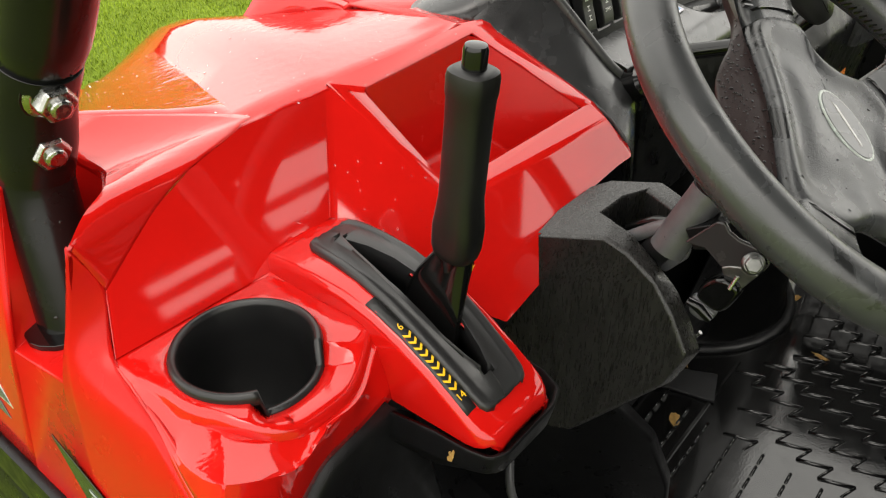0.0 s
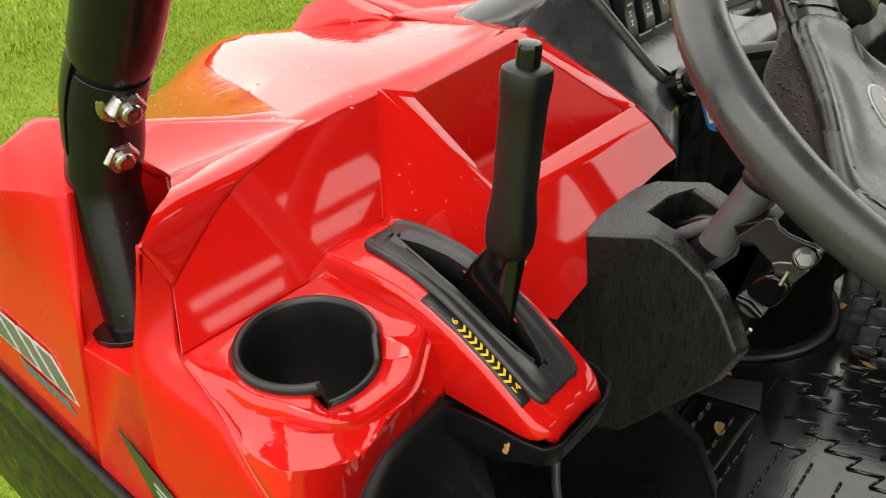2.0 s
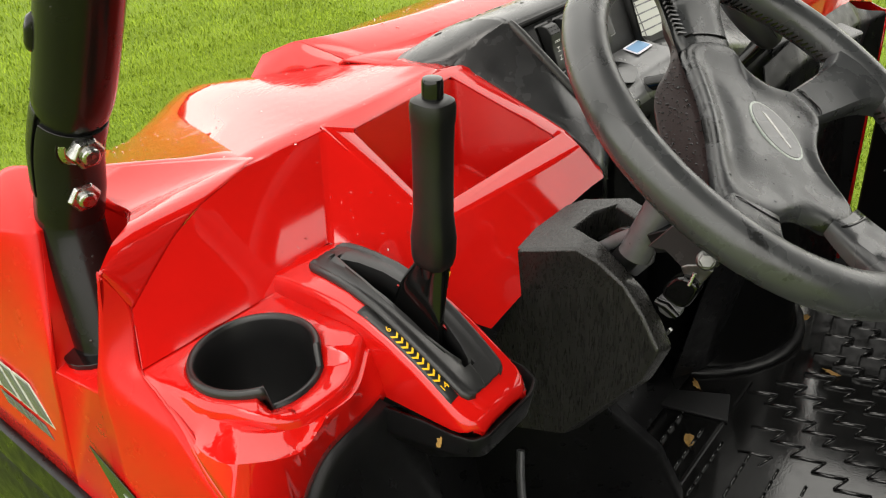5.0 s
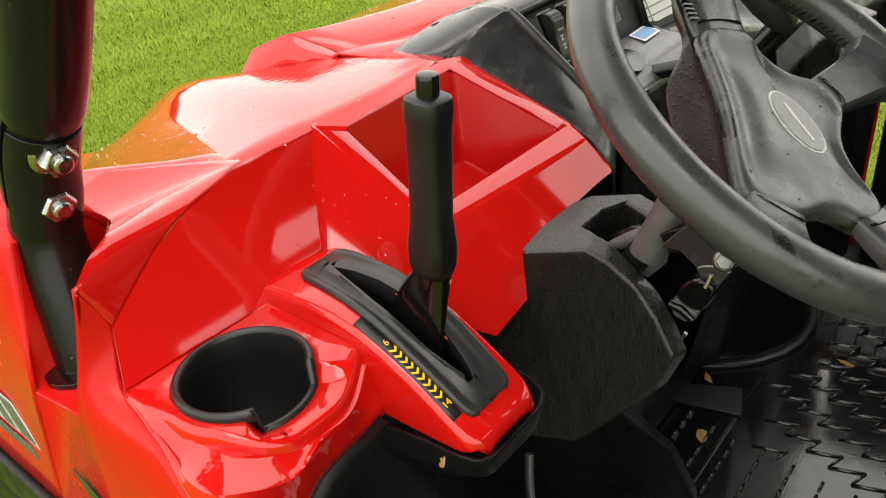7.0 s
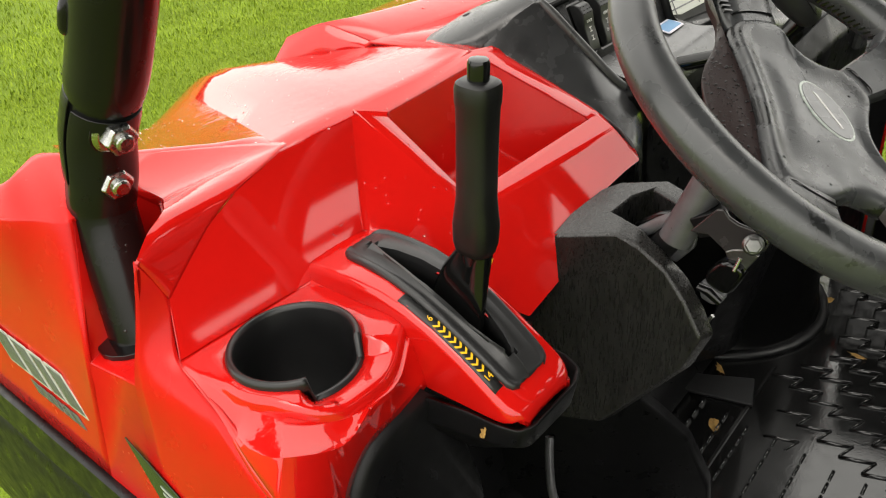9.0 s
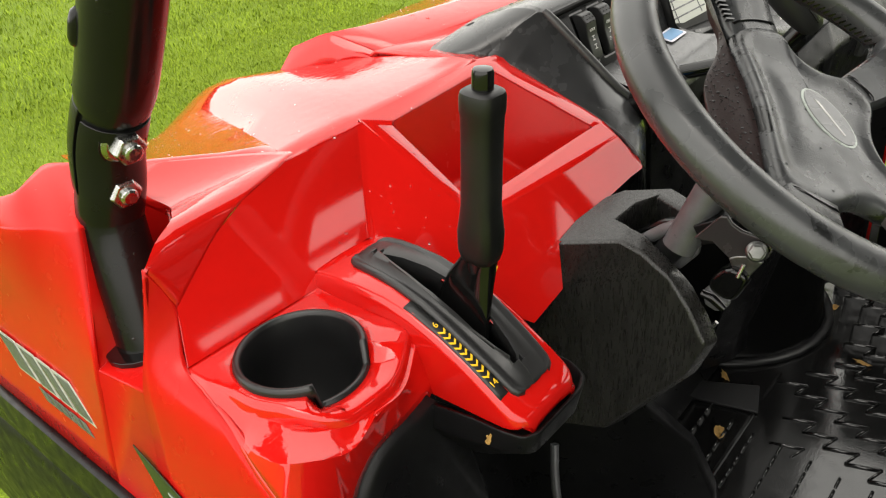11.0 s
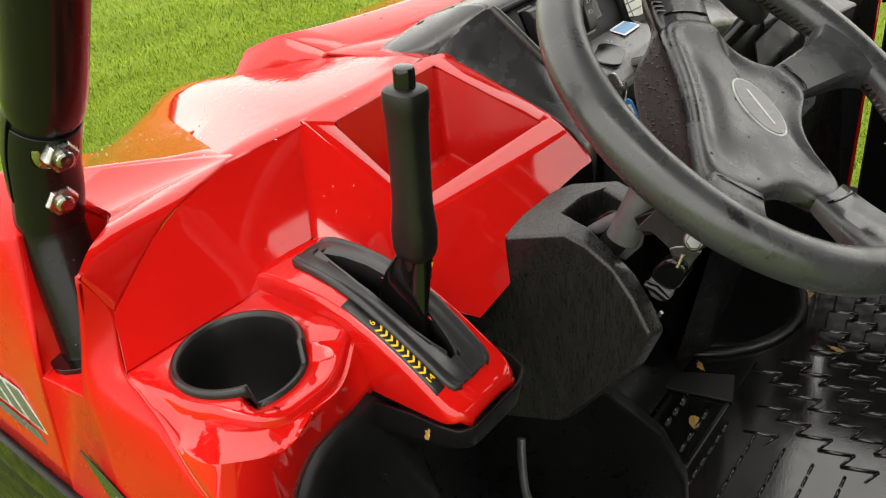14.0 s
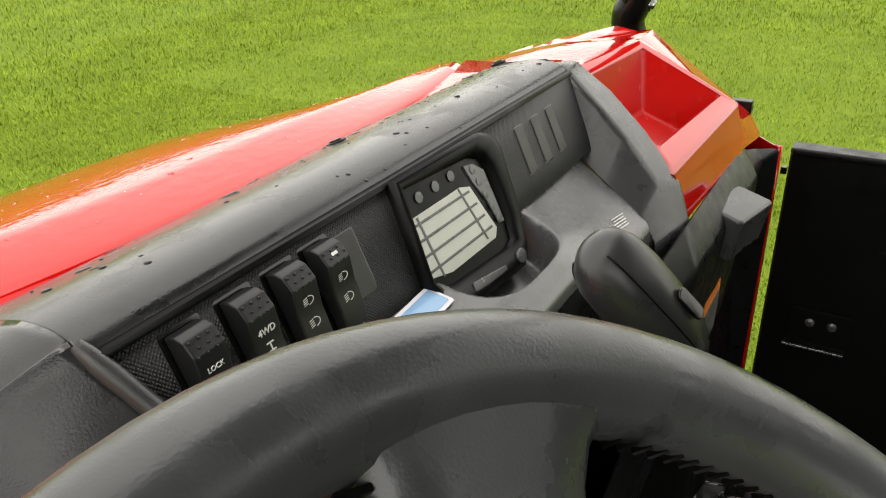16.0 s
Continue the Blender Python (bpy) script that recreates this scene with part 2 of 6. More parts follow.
def writing(name, text, m, size, material, parent=None, label="", depth=0.0002, shear=0.0, squeeze=1.0):
    cu = bpy.data.curves.new(name, 'FONT')
    cu.body, cu.size, cu.extrude, cu.shear = text, size, depth, shear
    cu.align_x, cu.align_y = 'CENTER', 'CENTER'
    cu.resolution_u = 3
    tmp = bpy.data.objects.new(name, cu)
    scene.collection.objects.link(tmp)
    bpy.context.view_layer.update()
    me = bpy.data.meshes.new_from_object(tmp.evaluated_get(bpy.context.evaluated_depsgraph_get()))
    bpy.data.objects.remove(tmp)
    me.transform(m @ Matrix.Diagonal((squeeze, 1, 1, 1)))
    me.materials.clear()
    me.materials.append(material)
    me.name = name
    ob = new(name, me)
    if parent:
        ob.parent = parent
    if label:
        tagged(ob, label)
    return ob


def hexnut(name, c, axis, af, h, parent, washer=0.0, stud=0.0, label="", material=None):
    """A hexagon nut or bolt head, with flange and stud end."""
    x, y, z = frame_of(axis)
    m = Matrix((x, y, z)).transposed().to_4x4()
    m.translation = Vector(c)
    bm = bmesh.new()

    def ring(r, zz, n, off=0.0):
        return [bm.verts.new(m @ Vector((r * math.cos(2 * math.pi * (k + off) / n), r * math.sin(2 * math.pi * (k + off) / n), zz))) for k in range(n)]

    def stack(rs):
        for a, b in zip(rs, rs[1:]):
            n = len(a)
            for k in range(n):
                bm.faces.new((a[k], a[(k + 1) % n], b[(k + 1) % n], b[k]))
        bm.faces.new(rs[0][::-1])
        bm.faces.new(rs[-1])
    R = af / math.sqrt(3)
    if washer:
        stack([ring(washer, 0, 24), ring(washer, 0.0012, 24), ring(washer * 0.8, 0.0035, 24)])
    stack([ring(R, 0.001, 6), ring(R, h * 0.82, 6), ring(R * 0.86, h, 6)])
    if stud:
        stack([ring(stud, h * 0.8, 16), ring(stud, h + 0.0025, 16), ring(stud * 0.7, h + 0.0035, 16)])
    ob = finish(bm, name, material or STEEL, parent, label, smooth=False)
    b = ob.modifiers.new("bevel", 'BEVEL')
    b.width, b.segments, b.limit_method = 0.0006, 2, 'ANGLE'
    return ob


# ---- the vehicle ----
utv = new("utility_vehicle")
tagged(utv, "red and black utility vehicle, wet with rain, on a lawn", "utility vehicle")

# corners of the left body moulding: x right, y ahead, z up, in metres
V = {
    # inner wall behind the cup holder
    "b0": (-.723, .355, 1.031), "bm": (-.612, .352, 1.031), "stepa": (-.611, .354, 1.043), "inner": (-.556, .35, 1.046),
    "ridge": (-.513, .391, 1.112), "w3": (-.585, .397, 1.110), "w2": (-.634, .387, 1.103), "w1": (-.664, .382, 1.092), "w0": (-.711, .369, 1.066),
    # fender top and the slot for the roll bar
    "k0": (-.722, .371, 1.098), "k1": (-.706, .38, 1.106), "k2": (-.685, .393, 1.1085), "k3": (-.657, .448, 1.0935), "k4": (-.656, .512, 1.0925),
    "l0": (-.640, .505, 1.107), "l1": (-.577, .414, 1.110), "f1": (-.585, .795, 1.030), "f0": (-.706, .612, 1.069), "k5": (-.716, .458, 1.1015),
    # top towards the bonnet
    "tl": (-.506, .388, 1.1125), "tt": (-.351, .400, 1.1135), "trim": (-.346, .462, 1.114),
    "g0": (-.556, .660, 1.0575), "gl": (-.722, .74, 1.015), "hl": (-.735, .84, .95),
    "u0": (-.285, .465, 1.104), "u1": (-.292, .392, 1.092), "u2": (-.283, .301, 1.047), "u3": (-.287, .278, 1.031),
    # recessed tray
    "ta": (-.4915, .380, 1.108), "tb": (-.351, .389, 1.109), "tc": (-.307, .304, 1.050), "td": (-.478, .312, 1.046),
    "fa": (-.462, .372, 1.030), "fb": (-.362, .376, 1.026), "fc": (-.331, .3165, .985), "fd": (-.4526, .3245, .987),
    "te": (-.325, .398, 1.108), "tf": (-.293, .307, 1.052), "d1": (-.487, .300, 1.042), "d2": (-.294, .284, 1.040),
    "r1": (-.297, .257, 1.016), "r2": (-.32, .259, 1.0145), "gl1": (-.438, .259, 1.006), "gl2": (-.452, .247, .974), "gl3": (-.50, .242, .972), "cv": (-.535, .268, 1.0),
}
F = [
    "b0 bm stepa inner ridge w3 w2 w1 w0",
    "k4 l0 g0 f1",
    "trim tt te u1 u0", "te tf u2 u1", "tf d2 r1 u3 u2",
    "tl tt tb ta", "tt te tf tc tb", "tl ta td d1", "td tc tf d2 d1",
    "inner ridge tl d1 cv", "d1 d2 r1 r2 gl1 gl2 gl3 cv",
]
# crown of the fender: level beside the tray, falling away to the front, from the near edge to beyond the crest
CROWN = [((-.640, .505, 1.107), (-.535, .700, 1.045), .25), ((-.622, .479, 1.1075), (-.515, .712, 1.040), .25), ((-.600, .446, 1.1085), (-.490, .722, 1.040), .235), ((-.577, .414, 1.110), (-.433, .757, 1.040), .185),
         ((-.585, .397, 1.1100), (-.433, .745, 1.046), .17), ((-.550, .394, 1.1110), (-.420, .728, 1.062), .09), ((-.513, .391, 1.112), (-.410, .704, 1.073), .03), ((-.506, .388, 1.1125), (-.410, .640, 1.088), .0),
         ((-.450, .3925, 1.1128), (-.385, .590, 1.095), .0), ((-.400, .3965, 1.1132), (-.362, .556, 1.099), .0), ((-.351, .400, 1.1135), (-.346, .535, 1.100), .0), ((-.346, .462, 1.114), (-.340, .545, 1.100), .0)]
rows = []
for near, crest, start in CROWN:
    near, crest = Vector(near), Vector(crest)
    run = (crest - near).xy.length
    fall = near.z - crest.z
    first = min(start * run, fall)
    rows.append([(near.x + (crest.x - near.x) * v, near.y + (crest.y - near.y) * v, near.z - first * v - (fall - first) * v * v - .16 * max(0, v - 1) ** 2) for v in [k / 10 for k in range(19)]])
crown = loft("fender_crown", rows, RED, utv, "glossy wet red crown of the fender", thick=.003)
right_rows = [[(2 * -.012 - x, y, z - .15 * max(0, y - .47) - .60 * max(0, -.024 - x - .58)) for x, y, z in r] for r in rows]
loft("fender_crown", right_rows, RED, utv, "glossy wet red crown of the fender", thick=.003)
# sill between the inner wall and the notch for the roll bar, leaning down to the notch
inner_line = smooth_path([V["w0"], V["w1"], V["w2"], V["w3"], V["l1"], V["l0"]], 5)
notch_line = smooth_path([V["k0"], V["k1"], V["k2"], (-.671, .416, 1.1015), V["k3"], V["k4"]], 5)
rows = []
for a, b in zip(inner_line, notch_line):
    rows.append([tuple(a.lerp(b, k) + Vector((0, 0, .006 * k * (1 - k)))) for k in (0, .08, .2, .35, .5, .65, .8, .92, 1)] + [tuple(b + Vector((-.002, .001, -.006)))])
loft("fender_sill", rows, RED, utv, "rounded red sill beside the roll bar", thick=.003)
fender = panel("fender_panel", V, F, RED, utv, "glossy wet red body moulding with a recessed tray", bevel=0.007, thick=0.003, seg=4)

# Tray walls take the muted red, so that they mirror little sky.
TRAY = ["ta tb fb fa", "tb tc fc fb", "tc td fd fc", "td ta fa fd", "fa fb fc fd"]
panel("tray", {k: V[k] for k in ("ta", "tb", "tc", "td", "fa", "fb", "fc", "fd")}, TRAY, RED_MUTED, utv, "recessed tray in a duller red that mutes its reflections", bevel=0.006, thick=0.003, seg=4)

# right-hand twin of the moulding's upper half
MX = -0.012
VR = {k: (2 * MX - x, y, z - .60 * max(0, 2 * MX - x - .58) - (.10 * max(0, y - .5) if 2 * MX - x > .4 else 0)) for k, (x, y, z) in V.items()}
FR = [f for f in F[1:] if not f.startswith(("b0", "w0", "w2", "k3", "k4", "l1", "l0", "inner", "d1 d2"))]
VR.update({"td": (.50, .295, 1.055), "d1": (.507, .277, 1.0470), "tc": (.283, .304, 1.060), "tf": (.278, .305, 1.058), "d2": (.272, .285, 1.045), "fd": (.471, .307, 1.008), "fa": (.445, .3685, 1.043), "fb": (.336, .378, 1.040), "fc": (.302, .314, 1.011)})
VR["e1"], VR["e2"], VR["j1"], VR["j2"], VR["jm"] = (.260, .268, 1.003), (.503, .265, 1.004), (.70, .290, .980), (.70, .273, .951), (.548, .330, 1.058)
FR = [f for f in FR if not f.startswith("tf d2")] + ["tf d2 u2", "d1 d2 e1 e2", "ridge tl d1 jm", "ridge jm w3", "jm d1 e2", "jm e2 j2 j1", "w3 jm j1"]
panel("tray", {k: VR[k] for k in ("ta", "tb", "tc", "td", "fa", "fb", "fc", "fd")}, TRAY, RED_MUTED, utv, "recessed tray in a duller red that mutes its reflections", bevel=0.006, thick=0.003, seg=4)
panel("fender_panel", VR, FR, RED, utv, "glossy wet red body moulding with a recessed tray", bevel=0.007, thick=0.003, seg=4)

# side of the fender with the notch for the roll bar
S = {
    "k0": V["k0"], "w0": V["w0"], "b0": V["b0"], "s1": (-.733, .305, 1.019), "s2": (-.740, .272, 1.008), "s3": (-.744, .245, .996), "s4": (-.746, .20, .965),
    "q0": (-.752, .12, .878), "q1": (-.752, .40, .878), "q2": (-.752, .475, .878), "q3": (-.752, .80, .878), "hl": V["hl"],
    "n0": (-.744, .3805, 1.013), "n1": (-.747, .440, 1.006), "k5": V["k5"], "f0": V["f0"], "gl": V["gl"], "q4": (-.745, .80, .98), "n4": (-.742, .47, 1.06),
    "p0": (-.668, .400, 1.010), "p1": (-.668, .478, 1.002), "k1": V["k1"], "k2": V["k2"], "k3": V["k3"], "k4": V["k4"],
}
for k in ("k1", "k2", "k3", "k4"):
    S[k] = (S[k][0], S[k][1], S[k][2] - .0015)
SF = ["n0 q1 q2 n1", "n0 n1 p1 p0", "p0 p1 k4 k3", "n0 p0 k3 k2 k1 k0", "n1 k5 k4 p1"]
side = panel("side_panel", S, SF, RED_MUTED, utv, "glossy red fender side with a notch for the roll bar", bevel=0.008, thick=0.003, seg=4, angle=4)
# front of the fender beyond the roll bar: a rounded shoulder over the wheel, and the side below it
crease_f = smooth_path([V["k4"], (-.688, .486, 1.0975), V["k5"], (-.728, .487, 1.1005), (-.738, .515, 1.0970), (-.744, .56, 1.089), (-.748, .62, 1.069), (-.750, .70, 1.030), (-.750, .80, .97)], 4)
ridge_f = smooth_path([(-.655, .530, 1.112), (-.680, .529, 1.1185), (-.695, .537, 1.1215), (-.710, .534, 1.1175), (-.725, .532, 1.1125), (-.734, .574, 1.099), (-.739, .63, 1.076), (-.742, .705, 1.036), (-.744, .80, .975)], 4)
rows = []
for a, b in zip(crease_f, ridge_f):
    up = Vector((-.25, -.35, .9))
    c = [a - Vector((-.003, .0, .004)), a] + [a.lerp(b, k) + up * (.010 * k * (1 - k)) for k in (.1, .25, .45, .7, .9)] + [b]
    c += [b + Vector((.18 * k, .32 * k, -.10 * k - .9 * k * k)) for k in (.06, .14, .25, .4, .6)]
    rows.append([tuple(p) for p in c])
loft("fender_shoulder", rows, RED_MUTED, utv, "rounded red shoulder of the fender", thick=.003)
foot_f = [Vector((-.752, .475 + .325 * k / (len(crease_f) - 9), .878)) for k in range(len(crease_f) - 8)]
rows = []
for k, (a, b) in enumerate(zip(crease_f[8:], foot_f)):
    w = max(0, 1 - k / 5)
    mid = a.lerp(b, .45) + Vector((0, 0, .01))
    mid.x = -.7470 + .09 * (mid.z - .9315)
    mid = mid.lerp(Vector(S["n1"]), w)
    rows.append([tuple(p) for p in smooth_path([a, a.lerp(mid, .12) + Vector((-.0015 * (1 - w), 0, 0)), a.lerp(mid, .5) + Vector((-.0012 * (1 - w), 0, 0)), mid, mid.lerp(b, .5), b], 3)])
loft("side_panel", rows, RED_MUTED, utv, "glossy red fender side ahead of the roll bar", thick=.003)
back = smooth_path([S["k0"], S["w0"], S["b0"], S["s1"], S["s2"], S["s3"], S["s4"], S["q0"]], 4)
fore = smooth_path([(-.7225, .3735, 1.099), (-.730, .374, 1.070), (-.738, .376, 1.042), S["n0"], (-.746, .385, .980), (-.748, .390, .950), (-.750, .395, .920), S["q1"]], 4)
loft("side_panel", [[tuple(a.lerp(b, k / 8)) for k in range(9)] for a, b in zip(back, fore)], RED_MUTED, utv, "glossy red fender side behind the roll bar", thick=.003)
rim_line = back[8:27]
pipe("side_edge", [p + Vector((.0015, .0, -.0015)) for p in rim_line], [.0012 + .0035 * min(1, k / 9) for k in range(len(rim_line))], RED, utv, "rounded red edge of the fender side", sides=12)

# cup platform, its boss and the flank below
CUP = Vector((-.6715, .3035, 1.0335))


def loop_at(loop, a):
    """Where the ray from the cup's middle at angle a (radians) meets a closed line round it."""
    d = Vector((math.cos(a), math.sin(a)))
    for p, q in zip(loop, loop[1:] + loop[:1]):
        p, q = Vector(p), Vector(q)
        u, w = p.xy - CUP.xy, q.xy - p.xy
        det = d.x * -w.y + d.y * w.x
        if abs(det) < 1e-9:
            continue
        s = (u.x * -w.y + u.y * w.x) / det
        k = (d.x * u.y - d.y * u.x) / det
        if s > 0 and -1e-6 <= k <= 1 + 1e-6:
            return p.lerp(q, k)
    return Vector(loop[0])


# the crease round the platform and down the flank, and the moulding's outer edge
crease = [(-.6150, .266, 1.0290), (-.630, .2755, 1.0225), (-.637, .2660, 1.0120), (-.655, .2545, 1.0000), (-.672, .2500, .9935), (-.690, .2490, .9900), (-.712, .2560, .9965), (-.729, .2690, 1.0035), (-.7335, .2960, 1.0135), (-.727, .333, 1.0245),
          (-.717, .350, 1.0300), (-.616, .348, 1.0305)]
outer = [(-.6090, .290, 1.0290), (-.6090, .268, 1.0285), (-.6090, .2620, 1.0120), (-.6090, .2490, .9840), (-.6180, .2475, .9815), (-.645, .2485, .979), (-.668, .2492, .975), (-.682, .2487, .967), (-.694, .2472, .955), (-.703, .2437, .940), (-.709, .2385, .926), (-.722, .2320, .922), (-.736, .229, .938), (-.743, .235, .970),
         (-.744, .245, .996), (-.740, .272, 1.008), (-.733, .305, 1.019), (-.7235, .3570, 1.0315), (-.609, .3550, 1.0320)]
crease = crease[:1] + smooth_path(crease[1:10], 4) + crease[10:]
outer = outer[:4] + smooth_path(outer[4:15], 3) + outer[15:]
angles = sorted(set([round(radians(a) % (2 * math.pi), 4) for a in list(range(0, 360, 5)) + list(range(212, 252, 2)) + [237.5, 241, 243, 306, 308, 312, 314]] +
                    [round(math.atan2(p[1] - CUP.y, p[0] - CUP.x) % (2 * math.pi), 4) for p in crease + outer]))
deck = [(-.722, .3538), (-.6203, .3470), (-.6110, .290), (-.6110, .2640), (-.6300, .2540), (-.6480, .2465), (-.6600, .2460), (-.6720, .2465), (-.6850, .2480), (-.6980, .2540), (-.7080, .2660), (-.7140, .2810), (-.7190, .3050), (-.7220, .3300)]
deck = [(x, y, 1.0295) for x, y in deck[:3]] + smooth_path([(x, y, 1.0295) for x, y in deck[3:]], 4)
rows = []
for a in angles:
    deg = math.degrees(a)
    dip = .0135 * max(0, min(1, (deg - 232) / 9)) * max(0, min(1, (318 - deg) / 9))
    u, v = max(0, min(1, (deg - 214) / 50)), max(0, min(1, (338 - deg) / 40))
    soft_dip = .0120 * u * u * (3 - 2 * u) * v * v * (3 - 2 * v)
    out = Vector((math.cos(a), math.sin(a), 0))
    m, b, e = loop_at(crease, a), loop_at(outer, a), loop_at(deck, a)
    front = max(0, min(1, (deg - 150) / 30)) * max(0, min(1, (356 - deg) / 20))
    bulge = max(0, min(1, (deg - 190) / 30)) * max(0, min(1, (318 - deg) / 40))
    m = m + Vector((-.217, -.297, .345)) * (bulge * (.066 - 1.9 * soft_dip))
    b = b + Vector((-.0030, -.0045, .0050)) * bulge
    rim = Vector((CUP.x, CUP.y, 1.0300 - dip)) + out * .0415
    reach = max(.0008, min((e - CUP).xy.length - .0475, 1))
    lip = Vector((CUP.x, CUP.y, 1.0297 - soft_dip)) + out * (.0465 + reach * .92)
    edge1 = lip + out * .0016 - Vector((0, 0, .0010 * front))
    edge2 = lip + out * .0030 - Vector((0, 0, .0040 * front))
    foot = lip + out * .0038 - Vector((0, 0, .0085 * front))
    gap = (m - CUP).xy.length - (foot - CUP).xy.length
    if gap < .003:
        m = Vector((foot.x, foot.y, min(m.z, foot.z))) + out * .003
    sag = .0008 * front * min(1, max(0, gap) / .02)
    col = [rim, rim.lerp(lip, .5), rim.lerp(lip, .85), lip, edge1, edge2, foot]
    col += [foot.lerp(m, k) - Vector((0, 0, sag * 4 * k * (1 - k))) for k in (.12, .3, .5, .7, .88, .96, 1.0)]
    col += [m.lerp(b, k) for k in (.06, .25, .5, .75, 1.0)]
    rows.append([tuple(p) for p in col])
loft("cup_surround", rows, RED, utv, "red moulding round the cup holder", close_u=True, thick=0.002)

# console that carries the hand lever
prof = [(.356, 1.0425), (.335, 1.0455), (.31, 1.0465), (.285, 1.0445), (.262, 1.0385), (.24, 1.029), (.22, 1.0175), (.203, 1.006), (.190, .9965), (.1845, .9925), (.1800, .9893), (.1768, .9868), (.1752, .9840), (.1744, .9810), (.1742, .9780)]


def slot_x(y):
    return -.5770 - .0030 * (.323 - y) / .129


def console_z(y):
    for (y0, z0), (y1, z1) in zip(prof, prof[1:]):
        if y1 <= y <= y0:
            return z0 + (z1 - z0) * (y0 - y) / (y0 - y1)
    return prof[0][1] if y > prof[0][0] else prof[-1][1]


rows = []
for i, (y, z) in enumerate(prof):
    w = i / (len(prof) - 1)
    turn = .013 * (1 - math.sqrt(max(0, 1 - min(1, max(0, .1890 - y) / .0150) ** 2)))
    xl, xr = -.6110 + .001 * w + turn, -.5495 + .0035 * w - turn
    low = 1.022 if y > .30 else .9815
    rows.append([(xl - .002, y, min(low, z - .003)), (xl - .001, y, z - .006), (xl, y, z - .0025), (xl + .003, y, z), (slot_x(y) - .0085, y, z + .0015),
                 (slot_x(y) + .0085, y, z + .0015), (xr - .003, y, z), (xr, y, z - .003), (xr + .002, y, z - .01), (xr + .003, y, max(z - .03, min(z - .002, .978)))])
bm = bmesh.new()
g = [[bm.verts.new(p) for p in r] for r in rows]
for i in range(len(g) - 1):
    for j in range(len(g[0]) - 1):
        if j == 4 and 1 <= i <= 7:
            continue
        bm.faces.new((g[i][j], g[i + 1][j], g[i + 1][j + 1], g[i][j + 1]))
add_mods(finish(bm, "lever_console", RED, utv, "red console moulding under the hand lever"), 0, .003)

# cup holder: deep black cup with a thick rim, notched for a mug handle
nr = [radians(a) for a in range(0, 360, 4)]
zt = CUP.z


def cup_ring(off, z, low=1.0):
    out = []
    for a in nr:
        d = math.degrees(a) % 360
        r = .0430 + off
        dip = .0155 * low if 240 <= d <= 308 else 0
        out.append((CUP.x + r * math.cos(a), CUP.y + r * math.sin(a), z - dip))
    return out


rows_all = [cup_ring(0, zt - .006), cup_ring(.0006, zt - .001), cup_ring(-.0004, zt + .0018), cup_ring(-.0022, zt + .0026), cup_ring(-.0040, zt + .0018), cup_ring(-.0050, zt - .001), cup_ring(-.0054, zt - .018, .4), cup_ring(-.009, zt - .095, 0)]
bm = bmesh.new()
g = [[bm.verts.new(p) for p in r] for r in rows_all]
nk = len(nr)
for i in range(len(g) - 1):
    for j in range(nk):
        bm.faces.new((g[i][j], g[i][(j + 1) % nk], g[i + 1][(j + 1) % nk], g[i + 1][j]))
bm.faces.new(g[-1])
finish(bm, "cup_holder", CUPM, utv, "black plastic cup holder with a notch for a mug handle")
# hand lever: slotted black plate, lever, grip and push button
def on_console(x, y, lift):
    return (x, y, console_z(y) + lift + .0015)


def plate_side(sx):
    """One half of the slotted plate: raised rim, groove, crown, and the slot's wall."""
    rows = []
    for y, h, sl in ((.3335, .0130, 0), (.3318, .0180, 0), (.327, .0205, 0), (.3195, .0212, 0), (.3190, .0213, .0050), (.3165, .0214, .0050), (.3160, .0215, .0012), (.30, .0222, .0058), (.28, .0232, .0092), (.26, .0238, .0112), (.24, .0240, .0118), (.225, .0236, .0104), (.21, .0228, .0070), (.2015, .0222, .0036),
                     (.2010, .0222, .0055), (.1970, .0220, .0055), (.1965, .0220, 0), (.1905, .0212, 0), (.1870, .0190, 0), (.1850, .0140, 0)):
        c = slot_x(y) + .0012
        end = min(abs(y - .3335), abs(y - .185))
        k = min(1, end / .006)
        crown = (.0085 if sx < 0 else .0052) * k + .0028 * (1 - k)
        s0 = slot_x(y) - .0015
        q = [(c + sx * h, .0), (c + sx * h, .0030), (c + sx * (h - .0012), .0044), (c + sx * (h - .0035), .0046 - .001 * (1 - k)), (c + sx * (h - .0050), .0034), (c + sx * (h - .0078), .0040), (c + sx * (h - .0110), .0040 + (crown - .0040) * .75),
             (s0 + sx * (sl + .0016), crown), (s0 + sx * sl, crown - (.0006 if sl else 0)), (s0 + sx * sl, -.022 if sl else crown)]
        rows.append([on_console(x, y, l) for x, l in q])
    return rows


for sx in (-1, 1):
    loft("slot_plate", plate_side(sx), PLATE, utv, "black slotted plate with a raised rim", thick=0.0008)
PX = slot_x(.26) - .0015
loft("slot_well", [[(PX - .010, .335, 1.026), (PX + .010, .335, 1.026)], [(PX - .010, .27, 1.010), (PX + .010, .27, 1.010)], [(PX - .010, .188, .972), (PX + .010, .188, .972)]], GLOSS, utv, thick=.001)

lever = new("hand_lever")
lever.parent = utv
tagged(lever, "black hand lever with a long grip and push button")
LB, LT = Vector((-.5645, .243, 1.0)), Vector((-.5620, .2255, 1.188))
ax = (LT - LB).normalized()
lx = Vector((1, 0, 0))
lx = (lx - ax * lx.dot(ax)).normalized()
ly = ax.cross(lx)


